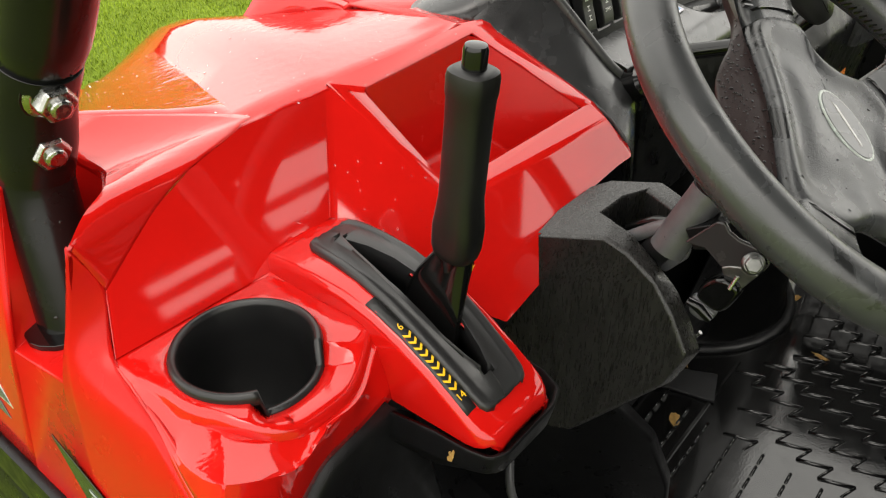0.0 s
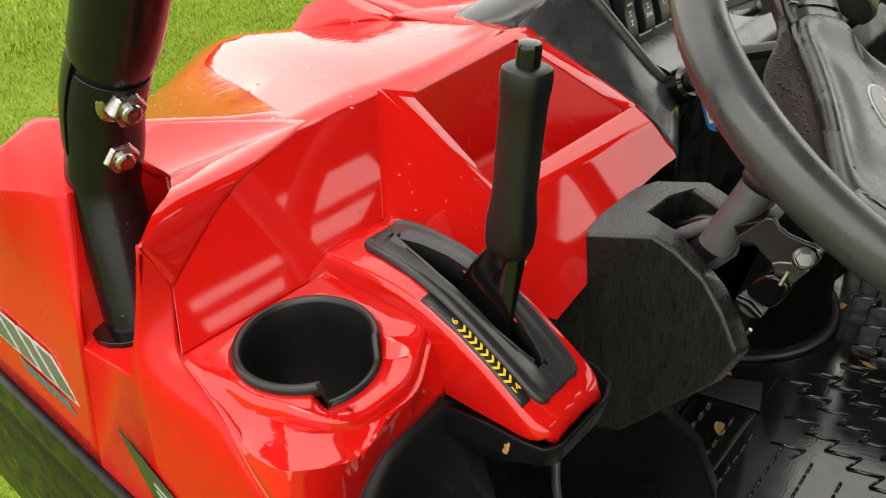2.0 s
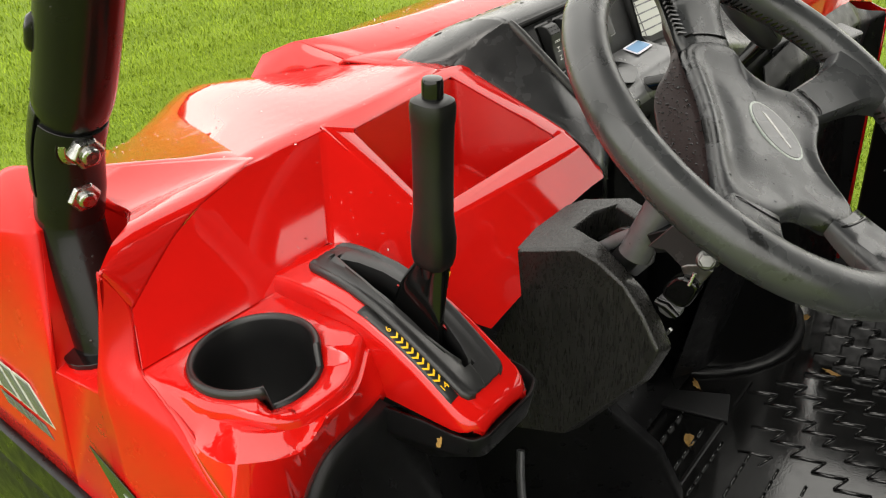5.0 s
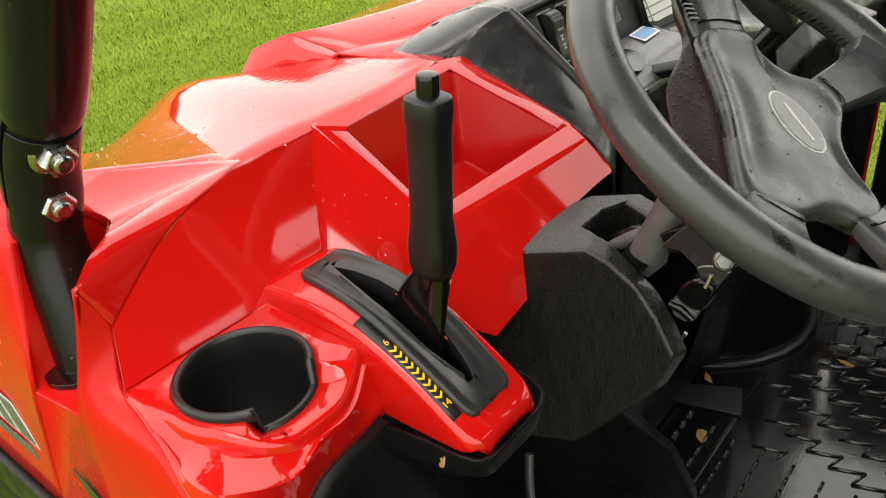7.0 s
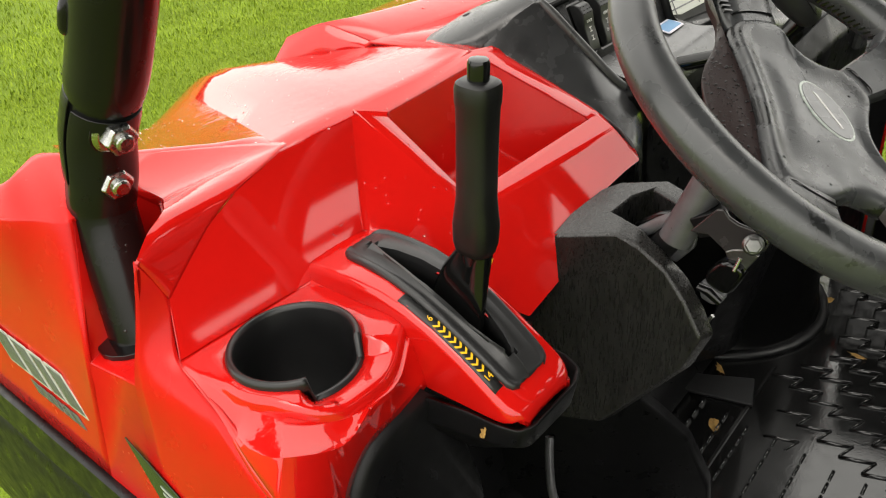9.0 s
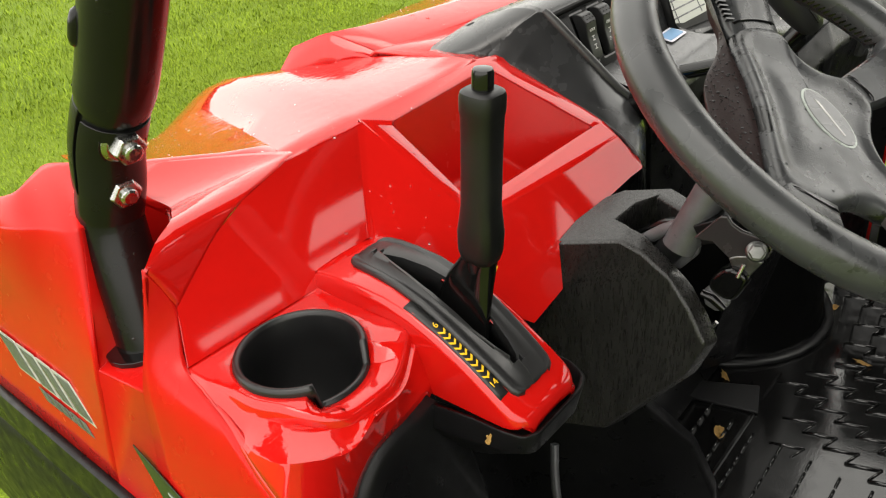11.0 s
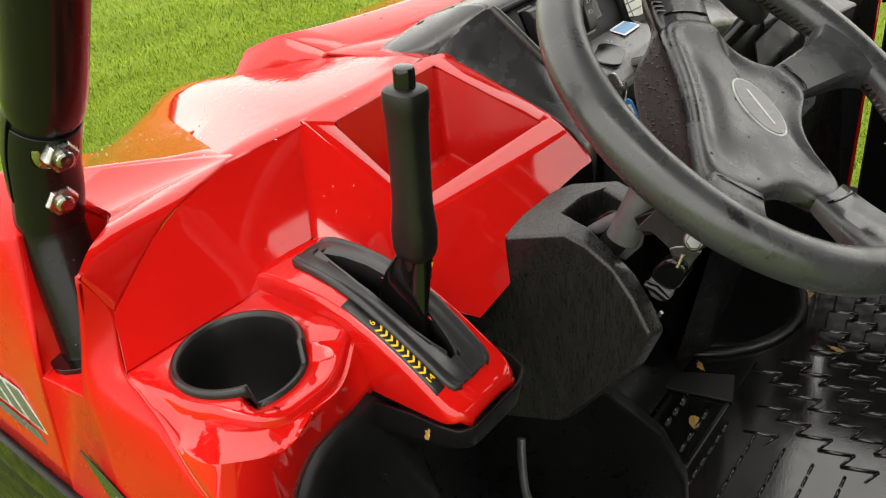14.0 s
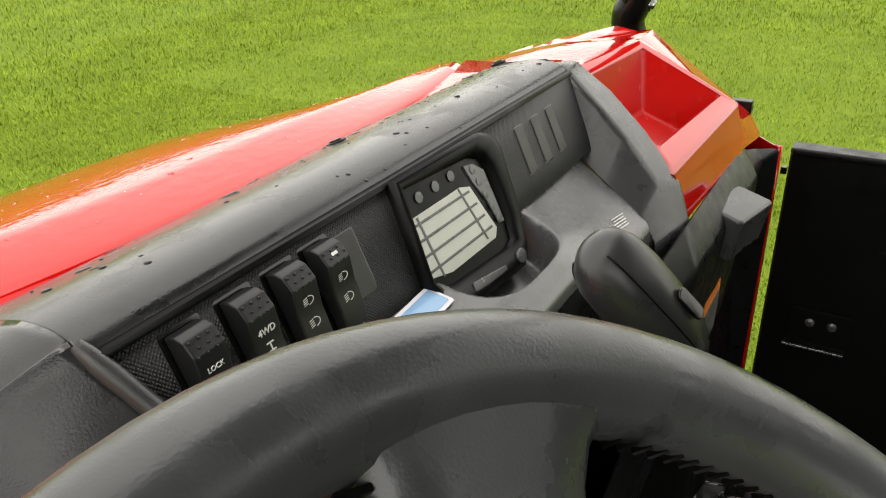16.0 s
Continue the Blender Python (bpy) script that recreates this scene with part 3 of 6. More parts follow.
def lever_ring(s, w, d, n=20, ox=0.0, oy=0.0, sq=3.0):
    c = LB + ax * s
    out = []
    for k in range(n):
        a = 2 * math.pi * k / n
        ca, sa = math.cos(a), math.sin(a)
        out.append(tuple(c + lx * (ox + w * math.copysign(abs(ca) ** (2 / sq), ca)) + ly * (oy + d * math.copysign(abs(sa) ** (2 / sq), sa))))
    return out


loft("shaft", [lever_ring(-.03, .0050, .024, ox=-.013, oy=.009), lever_ring(.0, .0055, .0235, ox=-.012, oy=.008), lever_ring(.03, .0060, .0215, ox=-.009, oy=.007), lever_ring(.050, .0075, .0175, ox=-.004, oy=.005), lever_ring(.066, .0085, .0125, oy=.001), lever_ring(.08, .008, .011)], GLOSS, lever, "gloss black sheet steel shaft", close_v=True, caps=True)
loft("collar", [lever_ring(.050, .0092, .0105, sq=2), lever_ring(.060, .0098, .0108, sq=2), lever_ring(.072, .0096, .0105, sq=2)], GLOSS, lever, close_v=True, caps=True)
loft("grip", [lever_ring(.066, .0085, .0095), lever_ring(.068, .0108, .0125), lever_ring(.074, .0122, .0140), lever_ring(.088, .0125, .0145), lever_ring(.096, .0120, .0134), lever_ring(.108, .0112, .0120), lever_ring(.135, .0113, .0118),
               lever_ring(.155, .0115, .0118), lever_ring(.168, .0118, .0121), lever_ring(.171, .0124, .0127), lever_ring(.180, .0125, .0128), lever_ring(.1830, .0118, .0121), lever_ring(.1845, .0095, .0098)],
     GRIP, lever, "soft black rubber grip", close_v=True, caps=True)
loft("push_button", [lever_ring(.182, .0066, .0066, sq=2), lever_ring(.1945, .0066, .0066, sq=2), lever_ring(.1965, .0058, .0058, sq=2), lever_ring(.197, .004, .004, sq=2)], GLOSS, lever, "glossy black push button", close_v=True, caps=True)
tm = plane_at(LB + ax * .0605 + ly * -.0112 + lx * .0010, lx - ly * .15, ax)
prism("arrow_mark", [(-.003, .003), (.003, .003), (0, -.004)], tm, .0004, YELLOW, lever, "small orange triangle", bevel=0)

# printed scale beside the slot: black strip, chevrons, figures
label_rows = []
for i in range(15):
    y = .269 - .077 * i / 14
    label_rows.append([(-.6090 - .0004 * i / 14, y, console_z(y) + .0010), (-.6070, y, console_z(y) + .0017), (-.6012, y, console_z(y) + .0022)])
loft("scale_strip", label_rows, STRIP, utv, "black strip with yellow chevrons and figures", thick=.0006)


def scale_pose(y, x=-.6048):
    dy = (console_z(y - .006) - console_z(y + .006)) / -.012
    return plane_at((x, y, console_z(y) + .0027), (1, 0, .08), (0, 1, dy))


for i in range(9):
    y = .2395 - .00425 * i
    m = scale_pose(y)
    prism("chevron", [(-.0031, .0020), (0, -.0005), (.0031, .0020), (.0031, .0002), (0, -.0023), (-.0031, .0002)], m, .0003, YELLOW, utv, bevel=0)
writing("figure", "6", scale_pose(.2455), .0066, YELLOW, utv, "yellow figure 6")
writing("figure", "14", scale_pose(.2000), .0066, YELLOW, utv, "yellow figure 14")

# black trim under the console and the curved lower panel
T = {"a": (-.6225, .2475, .981), "b": (-.6175, .21, .9815), "c": (-.6165, .186, .9815), "c1": (-.6130, .1730, .9805), "d": (-.6030, .1685, .979), "e": (-.552, .1690, .9785), "e1": (-.5390, .1745, .979), "f": (-.5330, .189, .980), "f2": (-.524, .235, .976),
     "a2": (-.6205, .252, .955), "c2": (-.6150, .188, .963), "c3": (-.6100, .1770, .962), "d2": (-.6010, .1725, .960), "e2": (-.555, .1730, .958), "e3": (-.5440, .1785, .957), "f3": (-.535, .24, .95), "g": (-.60, .22, .93), "h": (-.545, .22, .925)}
panel("console_trim", T, ["a b c c2 a2", "c c1 c3 c2", "c1 d d2 c3", "d e e2 d2", "e e1 e3 e2", "e1 f f2 f3 e3", "a2 c2 c3 d2 g", "d2 e2 h g", "e2 e3 f3 h"], BLACK, utv, bevel=.003, thick=.003)
edge = [(-.620, .2475, .982), (-.645, .2490, .979), (-.668, .2495, .975), (-.682, .2490, .967), (-.694, .2475, .955), (-.703, .2440, .940), (-.711, .235, .918), (-.719, .20, .885), (-.725, .15, .85)]
low_rows = []
for i, p in enumerate(edge):
    p = Vector(p)
    low_rows.append([tuple(p + Vector((-.002, .010, .006))), tuple(p + Vector((0, -.004, .001))), tuple(p + Vector((.004, -.0075, -.003))), tuple(p + Vector((.02, -.004, -.02))), (-.585 - .05 * i / 8, .235 - .06 * i / 8, .88 - .07 * i / 8), (-.54, .27, .70)])
loft("lower_panel", low_rows, BLACK, utv, "black lower knee panel with a curved edge", thick=.003)

# shroud in front of the steering column, open at the top
G = {"A": (-.436, .260, 1.006), "K1": (-.405, .262, 1.010), "K2": (-.3625, .2575, 1.014), "T1": (-.3485, .2450, 1.018), "T2": (-.3295, .2130, 1.019), "T3": (-.338, .191, 1.017),
     "I3": (-.3555, .191, 1.0155), "I2": (-.3450, .2185, 1.0175), "I1": (-.3640, .2295, 1.0165), "I0": (-.3905, .2335, 1.0125), "B": (-.4130, .2165, 1.0085), "F0": (-.3945, .2205, 1.0120), "F1": (-.3965, .2045, 1.0095), "F2": (-.4030, .180, .998),
     "C": (-.4135, .1980, 1.0040), "D": (-.4160, .172, .990), "D2": (-.418, .155, .970), "E": (-.420, .1385, .942), "H": (-.424, .152, .908), "I": (-.43, .22, .82), "K": (-.455, .33, .80), "J": (-.452, .25, .972),
     "d": (-.4040, .160, .982), "d2": (-.4045, .145, .960), "e": (-.406, .134, .940), "h": (-.409, .148, .904), "i": (-.41, .215, .815),
     "x0": (-.392, .2345, .985), "x1": (-.362, .232, .980), "x2": (-.342, .220, .980), "x3": (-.353, .190, .980), "y1": (-.345, .247, .97), "y2": (-.326, .214, .97), "y3": (-.335, .188, .97), "f0": (-.390, .220, .980), "f1": (-.392, .204, .975), "f2": (-.398, .178, .965)}
panel("column_shroud", G, ["A B C D D2 E H I K J", "A K1 I0 F0 B", "K1 K2 T1 I1 I0", "T1 T2 I2 I1", "T2 T3 I3 I2", "B F0 F1 C", "C F1 F2 D", "D F2 d D2", "D2 d d2 E", "E d2 e", "E e h H", "H h i I",
                           "I0 I1 x1 x0", "I1 I2 x2 x1", "I2 I3 x3 x2", "T1 T2 y2 y1", "T2 T3 y3 y2", "F0 F1 f1 f0", "F1 F2 f2 f1", "I0 x0 f0 F0"], SHROUD, utv, "scuffed black plastic shroud round the steering column", bevel=.006, thick=.0025, seg=4)

# steering column: tube, brackets, tilt handle, bolt
col = new("steering_column")
col.parent = utv
tagged(col, "black and grey steel steering column with tilt bracket")
WC, WEL = Vector((-.362, .0928, 1.130)), radians(55.2)
WN = Vector((0.0, -math.cos(WEL), math.sin(WEL)))
pipe("tube", [(-.391, .177, 1.004), (-.3785, .158, 1.054)], .0135, DULLSTEEL, col, "grey steel column tube")
pipe("boot", smooth_path([(-.3785, .158, 1.053), (-.376, .1545, 1.060), (-.373, .150, 1.066), (-.370, .143, 1.076)], 3), [.0128, .0160, .0165, .0150, .0152, .0158, .0150, .0138, .0140, .0140], COVER, col, "dark red-brown rubber boot")
pipe("shaft", [(-.370, .143, 1.076), WC - WN * .02], .0105, BLACK, col)
pipe("lower_shaft", [(-.389, .180, 1.006), (-.385, .32, .80)], .011, BLACK, col)


def plate_x(name, x, outline, depth, material, label=""):
    """A steel plate upright along the vehicle: outline in (y, z)."""
    m = Matrix(((0, 0, -1, x), (1, 0, 0, 0), (0, 1, 0, 0), (0, 0, 0, 1)))
    return prism(name, outline, m, depth, material, col, label, bevel=.0012)


tilt = [(.1608, 1.0227), (.1541, 1.0312), (.1418, 1.0465), (.1363, 1.0476), (.1323, 1.0422), (.1251, 1.0388), (.1154, 1.0378), (.106, 1.0368), (.1022, 1.0294), (.1043, 1.0225), (.1105, 1.0181), (.1229, 1.0181), (.1323, 1.0135), (.1384, 1.018), (.1462, 1.0238), (.1519, 1.0229)]
plate_x("bracket", -.403, tilt, .004, BRACKET, "satin black tilt bracket")
plate_x("bracket", -.345, tilt, .004, BRACKET, "satin black tilt bracket")
plate_x("web", -.3985, [(.164, 1.030), (.147, 1.040), (.138, 1.040), (.140, 1.022), (.155, 1.016)], .050, BLACK)
plate_x("strap", -.390, [(.196, .998), (.179, 1.009), (.160, 1.009), (.161, 1.001), (.175, .983), (.186, .985)], .004, DULLSTEEL, "grey steel strap")
pipe("strap_hole", [(-.3906, .183, .996), (-.3880, .183, .996)], .0055, GLOSS, col)
pipe("weld_arm", [(-.388, .211, .998), (-.387, .193, 1.012), (-.386, .176, 1.023)], [.005, .0055, .006], DULLSTEEL, col)
pipe("weld_arm", [(-.372, .218, .996), (-.370, .197, 1.010), (-.372, .174, 1.018)], [.004, .0045, .005], GLOSS, col)
hexnut("bolt", (-.4075, .1115, 1.0285), (-.84, -.36, .40), .0104, .0062, col, washer=.0078, label="zinc flange bolt", material=ZINC)
pipe("bolt_shank", [(-.403, .108, 1.031), (-.34, .108, 1.031)], .005, STEEL, col, "zinc bolt shank")
plate_x("end_nut", -.396, [(.1132, 1.0415), (.1065, 1.0405), (.0987, 1.0359), (.1025, 1.0293), (.110, 1.030)], .007, ZINC, "zinc square nut")
plate_x("link", -.4040, [(.1324, 1.0142), (.1271, 1.0176), (.117, 1.0208), (.107, 1.0184), (.117, 1.001), (.1218, 1.0004), (.1297, 1.0085)], .003, ZINC, "zinc plated link")
plate_x("tilt_handle", -.4105, [(.1421, .996), (.1385, 1.0015), (.133, 1.0071), (.1280, 1.0095), (.1234, 1.0099), (.1180, 1.0075), (.1143, 1.0033), (.1161, .9964), (.1195, .9885), (.1233, .9816), (.1305, .981), (.1380, .984), (.1441, .9873)], .016, GLOSS, "wet black tilt handle").modifiers["bevel"].width = .0045
plate_x("tilt_knuckle", -.4030, [(.1508, .9779), (.1451, .9826), (.1286, .9729), (.1316, .9656), (.1388, .9619), (.1483, .9655)], .010, DULLSTEEL, "wet steel knuckle").modifiers["bevel"].width = .003
pipe("collar", [(-.4060, .1490, .9790), (-.4065, .1400, .9770), (-.4060, .1310, .9700)], [.0030, .0038, .0030], GLOSS, col)
pipe("tilt_pin", [(-.4095, .1185, 1.0160), (-.4125, .1210, 1.0060)], [.0016, .0016], STEEL, col, "bright steel pin")
pipe("tilt_spring", [(-.404, .1392, .9491), (-.404, .1360, .9545)], .0016, STEEL, col, "bright steel pin")

# roll bar legs, jointed with two nuts
def roll_leg(mx):
    leg = new("roll_bar")
    leg.parent = utv
    tagged(leg, "black steel roll bar leg with a bolted joint")
    f = (lambda p: Vector(p)) if not mx else (lambda p: Vector((2 * MX - p[0], p[1], p[2])))
    up = [(-.656, .19, 1.58), (-.677, .385, 1.25), (-.6822, .4255, 1.1845)]
    pipe("upper_tube", [f(p) for p in smooth_path(up, 6)], [.0245] * 12 + [.0232], TUBE, leg)
    axis = smooth_path([(-.6822, .4255, 1.186), (-.6862, .4430, 1.157), (-.6895, .4510, 1.130), (-.6930, .4610, 1.099), (-.7010, .4470, 1.045), (-.7090, .4335, .995), (-.714, .424, .95)], 5)
    pipe("lower_tube", [f(p) for p in axis], [.0215] * 12 + [.0219, .0222, .0224] + [.0224] * 15 + [.0222], TUBE, leg)
    d = Vector((.003, -.020, .034)).normalized()
    nd = Vector((.06, -1.0, .0))
    nd = (nd - d * nd.dot(d)).normalized()
    sx = nd.cross(d)

    # two half sleeves clamp the joint
    def half_sleeve(a0, a1, first, last, r):
        rows = []
        n = 18
        for k in range(first, last + 1):
            rr = r - (.0008 if k in (first, last) else 0)
            arc = [radians(a0 + (a1 - a0) * j / n) for j in range(n + 1)]
            ring = [axis[k] + rr * (math.cos(a) * sx + math.sin(a) * nd) for a in arc] + [axis[k] + (rr - .0035) * (math.cos(a) * sx + math.sin(a) * nd) for a in arc[::-1]]
            rows.append([f(p) for p in ring])
        ob = loft("sleeve", rows, TUBE, leg, close_v=True, caps=True)
        add_mods(ob, .0006, 0, 2, 40)
    half_sleeve(4, 186, 1, 14, .0242)
    half_sleeve(-170, -3, 0, 11, .0240)
    lug = [Vector((-.6785, .397, 1.230)) + d * h + .0225 * (math.cos(radians(-32)) * sx + math.sin(radians(-32)) * nd) for h in (.014, .011, .004, -.006, -.010, -.012)]
    pipe("lug", [f(p) for p in lug], [.0025, .0048, .0058, .0056, .0045, .002], TUBE, leg, "rounded black lug on the tube")
    n = Vector((-.09, -.93, -.30)).normalized()
    n = n if not mx else Vector((-n.x, n.y, n.z))
    for p in ((-.6875, .4190, 1.1605), (-.6905, .4385, 1.126)):
        q = f(Vector(p))
        hexnut("nut", q - n * .0012, n, .0198, .0130, leg, washer=.0150, stud=.0062, label="zinc flange nut")
        pipe("washer", [q - n * .0050, q - n * .0004], .0160, TUBE, leg)
    return leg


roll_leg(False)
roll_leg(True)
prism("hole_liner", [(.030 * math.cos(radians(a)), .029 * math.sin(radians(a))) for a in range(0, 360, 20)], plane_at((-.7095, .4330, 1.0125), (1, 0, 0), (0, 1, -.1)), .004, GLOSS, utv, bevel=.0005)
# ---- dash ----
MD = -.0125          # middle of the dash
PT = Vector((0, .378, 1.133))
PD = Vector((0, -.405, -.914)).normalized()
PN = Vector((1, 0, 0)).cross(-PD)


def on_panel(x, d, lift=0.0):
    return Vector((x, 0, 0)) + PT + PD * d + PN * lift


def panel_pose(x, d, lift=0.0):
    return plane_at(on_panel(x, d, lift), (1, 0, 0), -PD)


def weave(name):
    m, n, l, b = nodes_of(name)
    co = n.new("ShaderNodeTexCoord")
    rot = n.new("ShaderNodeMapping")
    rot.inputs["Rotation"].default_value = (0, radians(45), 0)
    rot.inputs["Scale"].default_value = (1, 0.01, 1)
    l.new(co.outputs["Object"], rot.inputs["Vector"])
    ch = n.new("ShaderNodeTexVoronoi")
    ch.inputs["Scale"].default_value = 640
    ch.inputs["Randomness"].default_value = 0.0
    l.new(rot.outputs[0], ch.inputs["Vector"])
    bump = n.new("ShaderNodeBump")
    bump.inputs["Strength"].default_value = 0.9
    bump.inputs["Distance"].default_value = 0.0012
    bump.invert = True
    l.new(ch.outputs["Distance"], bump.inputs["Height"])
    l.new(bump.outputs[0], b.inputs["Normal"])
    b.inputs["Base Color"].default_value = (.019, .019, .0195, 1)
    b.inputs["Roughness"].default_value = .42
    return m


WEAVE = weave("black_woven_panel")
padp = [(.481, 1.108), (.4815, 1.1145), (.476, 1.119), (.458, 1.1275), (.436, 1.135), (.415, 1.1405), (.398, 1.1415), (.388, 1.1398), (.3815, 1.1362), (.3800, 1.1330), (.386, 1.129)]
ends = [(-.2628, 1.0, 1.0, 0), (-.262, 1, 1, 0), (-.2, 1, 1, .0), (-.1, 1, 1, .0), (MD, 1, 1, .0005)]
rows = []
for x, wf, wr, dz in ends + [(2 * MD - x, a, b, c) for x, a, b, c in ends[-2::-1]]:
    mid = .447
    r = []
    for y, z in padp:
        k = wf if y > mid else wr
        yy = mid + (y - mid) * k
        r.append((x, yy, z + dz * (1 if z > 1.118 else .3)))
    rows.append(r)
pad = loft("dash_pad", rows, PAD, utv, "wet black grained dash pad", thick=.003)

for x in (-.283, .005, .262):
    c = Vector((x, .458, 1.1290 if x > -.2 else 1.1235))
    m = plane_at(c, (1, 0, 0), (0, .92, -.38))
    rv = prism("trim_clip", [(.0075 * math.cos(radians(a)), .0075 * math.sin(radians(a))) for a in range(0, 360, 20)], m @ Matrix.Translation((0, 0, .0012)), .004, BLACK, utv, "round black push clip", bevel=.0006)
    prism("clip_head", [(.0046 * math.cos(radians(a)), .0046 * math.sin(radians(a))) for a in range(0, 360, 24)], m @ Matrix.Translation((0, 0, .0026)), .002, GLOSS, rv, bevel=.0005)


# left cheek: one smooth skin from the end of the pad down to the moulding's edge
inner_edge = smooth_path([(-.2626, .4815, 1.112), (-.2626, .476, 1.119), (-.2626, .458, 1.1275), (-.2626, .436, 1.135), (-.2626, .415, 1.1405), (-.2626, .398, 1.1415), (-.2626, .388, 1.1395), (-.2620, .381, 1.1345), (-.247, .345, 1.092), (-.236, .320, 1.062), (-.216, .300, 1.030), (-.211, .305, .96)], 4)
outer_edge = smooth_path([(-.330, .481, 1.1075), (-.342, .471, 1.1080), (-.349, .458, 1.1085), (-.341, .441, 1.1112), (-.333, .430, 1.1127), (-.3255, .4195, 1.1130), (-.3205, .4125, 1.1110), (-.3175, .4055, 1.1065), (-.301, .350, 1.0765), (-.289, .305, 1.0520), (-.291, .262, 1.018), (-.285, .265, .95)], 4)
rows = []
for k in range(13):
    u = k / 12
    full = math.sin(math.pi * u)
    rows.append([tuple(a.lerp(b, u) + Vector((-.1, -.35, .9)) * (.0022 * full)) for i, (a, b) in enumerate(zip(inner_edge, outer_edge))])
rows.append([tuple(b + Vector((-.002, -.002, -.006))) for b in outer_edge])
loft("dash_cheek", rows, CHEEK, utv, "black grained cheek of the dash", thick=.003)
# Lighter grey than the cheek: the sky's light on it is in the colour.
pipe("cheek_ridge", [p + Vector((.001, -.001, .001)) for p in inner_edge[27:42]], [.0030, .0042] + [.0050] * 13, CHEEK_GREY, utv, "rounded ridge along the cheek, sky light in its grey", sides=12)
RC = {"c00": (.324, .458, 1.110), "q1": (.307, .480, 1.112), "q2": (.237, .484, 1.116), "pT": (.237, .437, 1.136), "pR": (.237, .398, 1.1425), "c0": (.303, .424, 1.121),
      "r0": (.237, .3790, 1.1365), "r1": (.243, .349, 1.104), "r2": (.243, .322, 1.077), "r3": (.240, .292, 1.043), "r4": (.235, .269, 1.000), "r5": (.23, .275, .93),
      "o0": (.288, .392, 1.133), "o1": (.288, .355, 1.108), "o2": (.285, .318, 1.075), "o3": (.272, .277, 1.034), "o4": (.262, .260, .990), "o5": (.258, .268, .93),
      "s0": (.292, .392, 1.105), "s1": (.292, .355, 1.080), "s2": (.289, .318, 1.050), "s3": (.275, .275, 1.010), "s4": (.266, .262, .975),
      "i0": (.2365, .378, 1.128), "i1": (.226, .359, 1.063), "i2": (.215, .328, 1.045), "i3": (.21, .297, 1.026), "i4": (.205, .278, 1.000), "i5": (.20, .28, .93)}
panel("dash_cheek", RC, ["c00 q1 q2 pT", "c00 pT pR c0", "c0 pR r0 o0", "o0 r0 r1 o1", "o1 r1 r2 o2", "o2 r2 r3 o3", "o3 r3 r4 o4", "o4 r4 r5 o5", "r0 r1 i1 i0", "r1 r2 i2 i1", "r2 r3 i3 i2", "r3 r4 i4 i3", "r4 r5 i5 i4",
                         "o0 o1 s1 s0", "o1 o2 s2 s1", "o2 o3 s3 s2", "o3 o4 s4 s3", "c00 c0 o0 s0"], CHEEK_GREY, utv, "dark grey grained cheek of the dash", bevel=.005, thick=.003)
ip = new("instrument_panel")
ip.parent = utv
tagged(ip, "black textured instrument panel with rocker switches and display")
loft("panel_face", [[tuple(on_panel(x, d)) for d in (-.002, .03, .05, .0700)] for x in (-.2615, -.15, -.05, .1, .2365)], WEAVE, ip, thick=.002)
loft("panel_lip", [[tuple(on_panel(x, d, h)) for d, h in ((-.005, -.006), (-.0010, .0034), (.0016, .0036), (.0026, .000))] for x in (-.262, -.1, .1, .237)], DEEP, ip, thick=.0008)


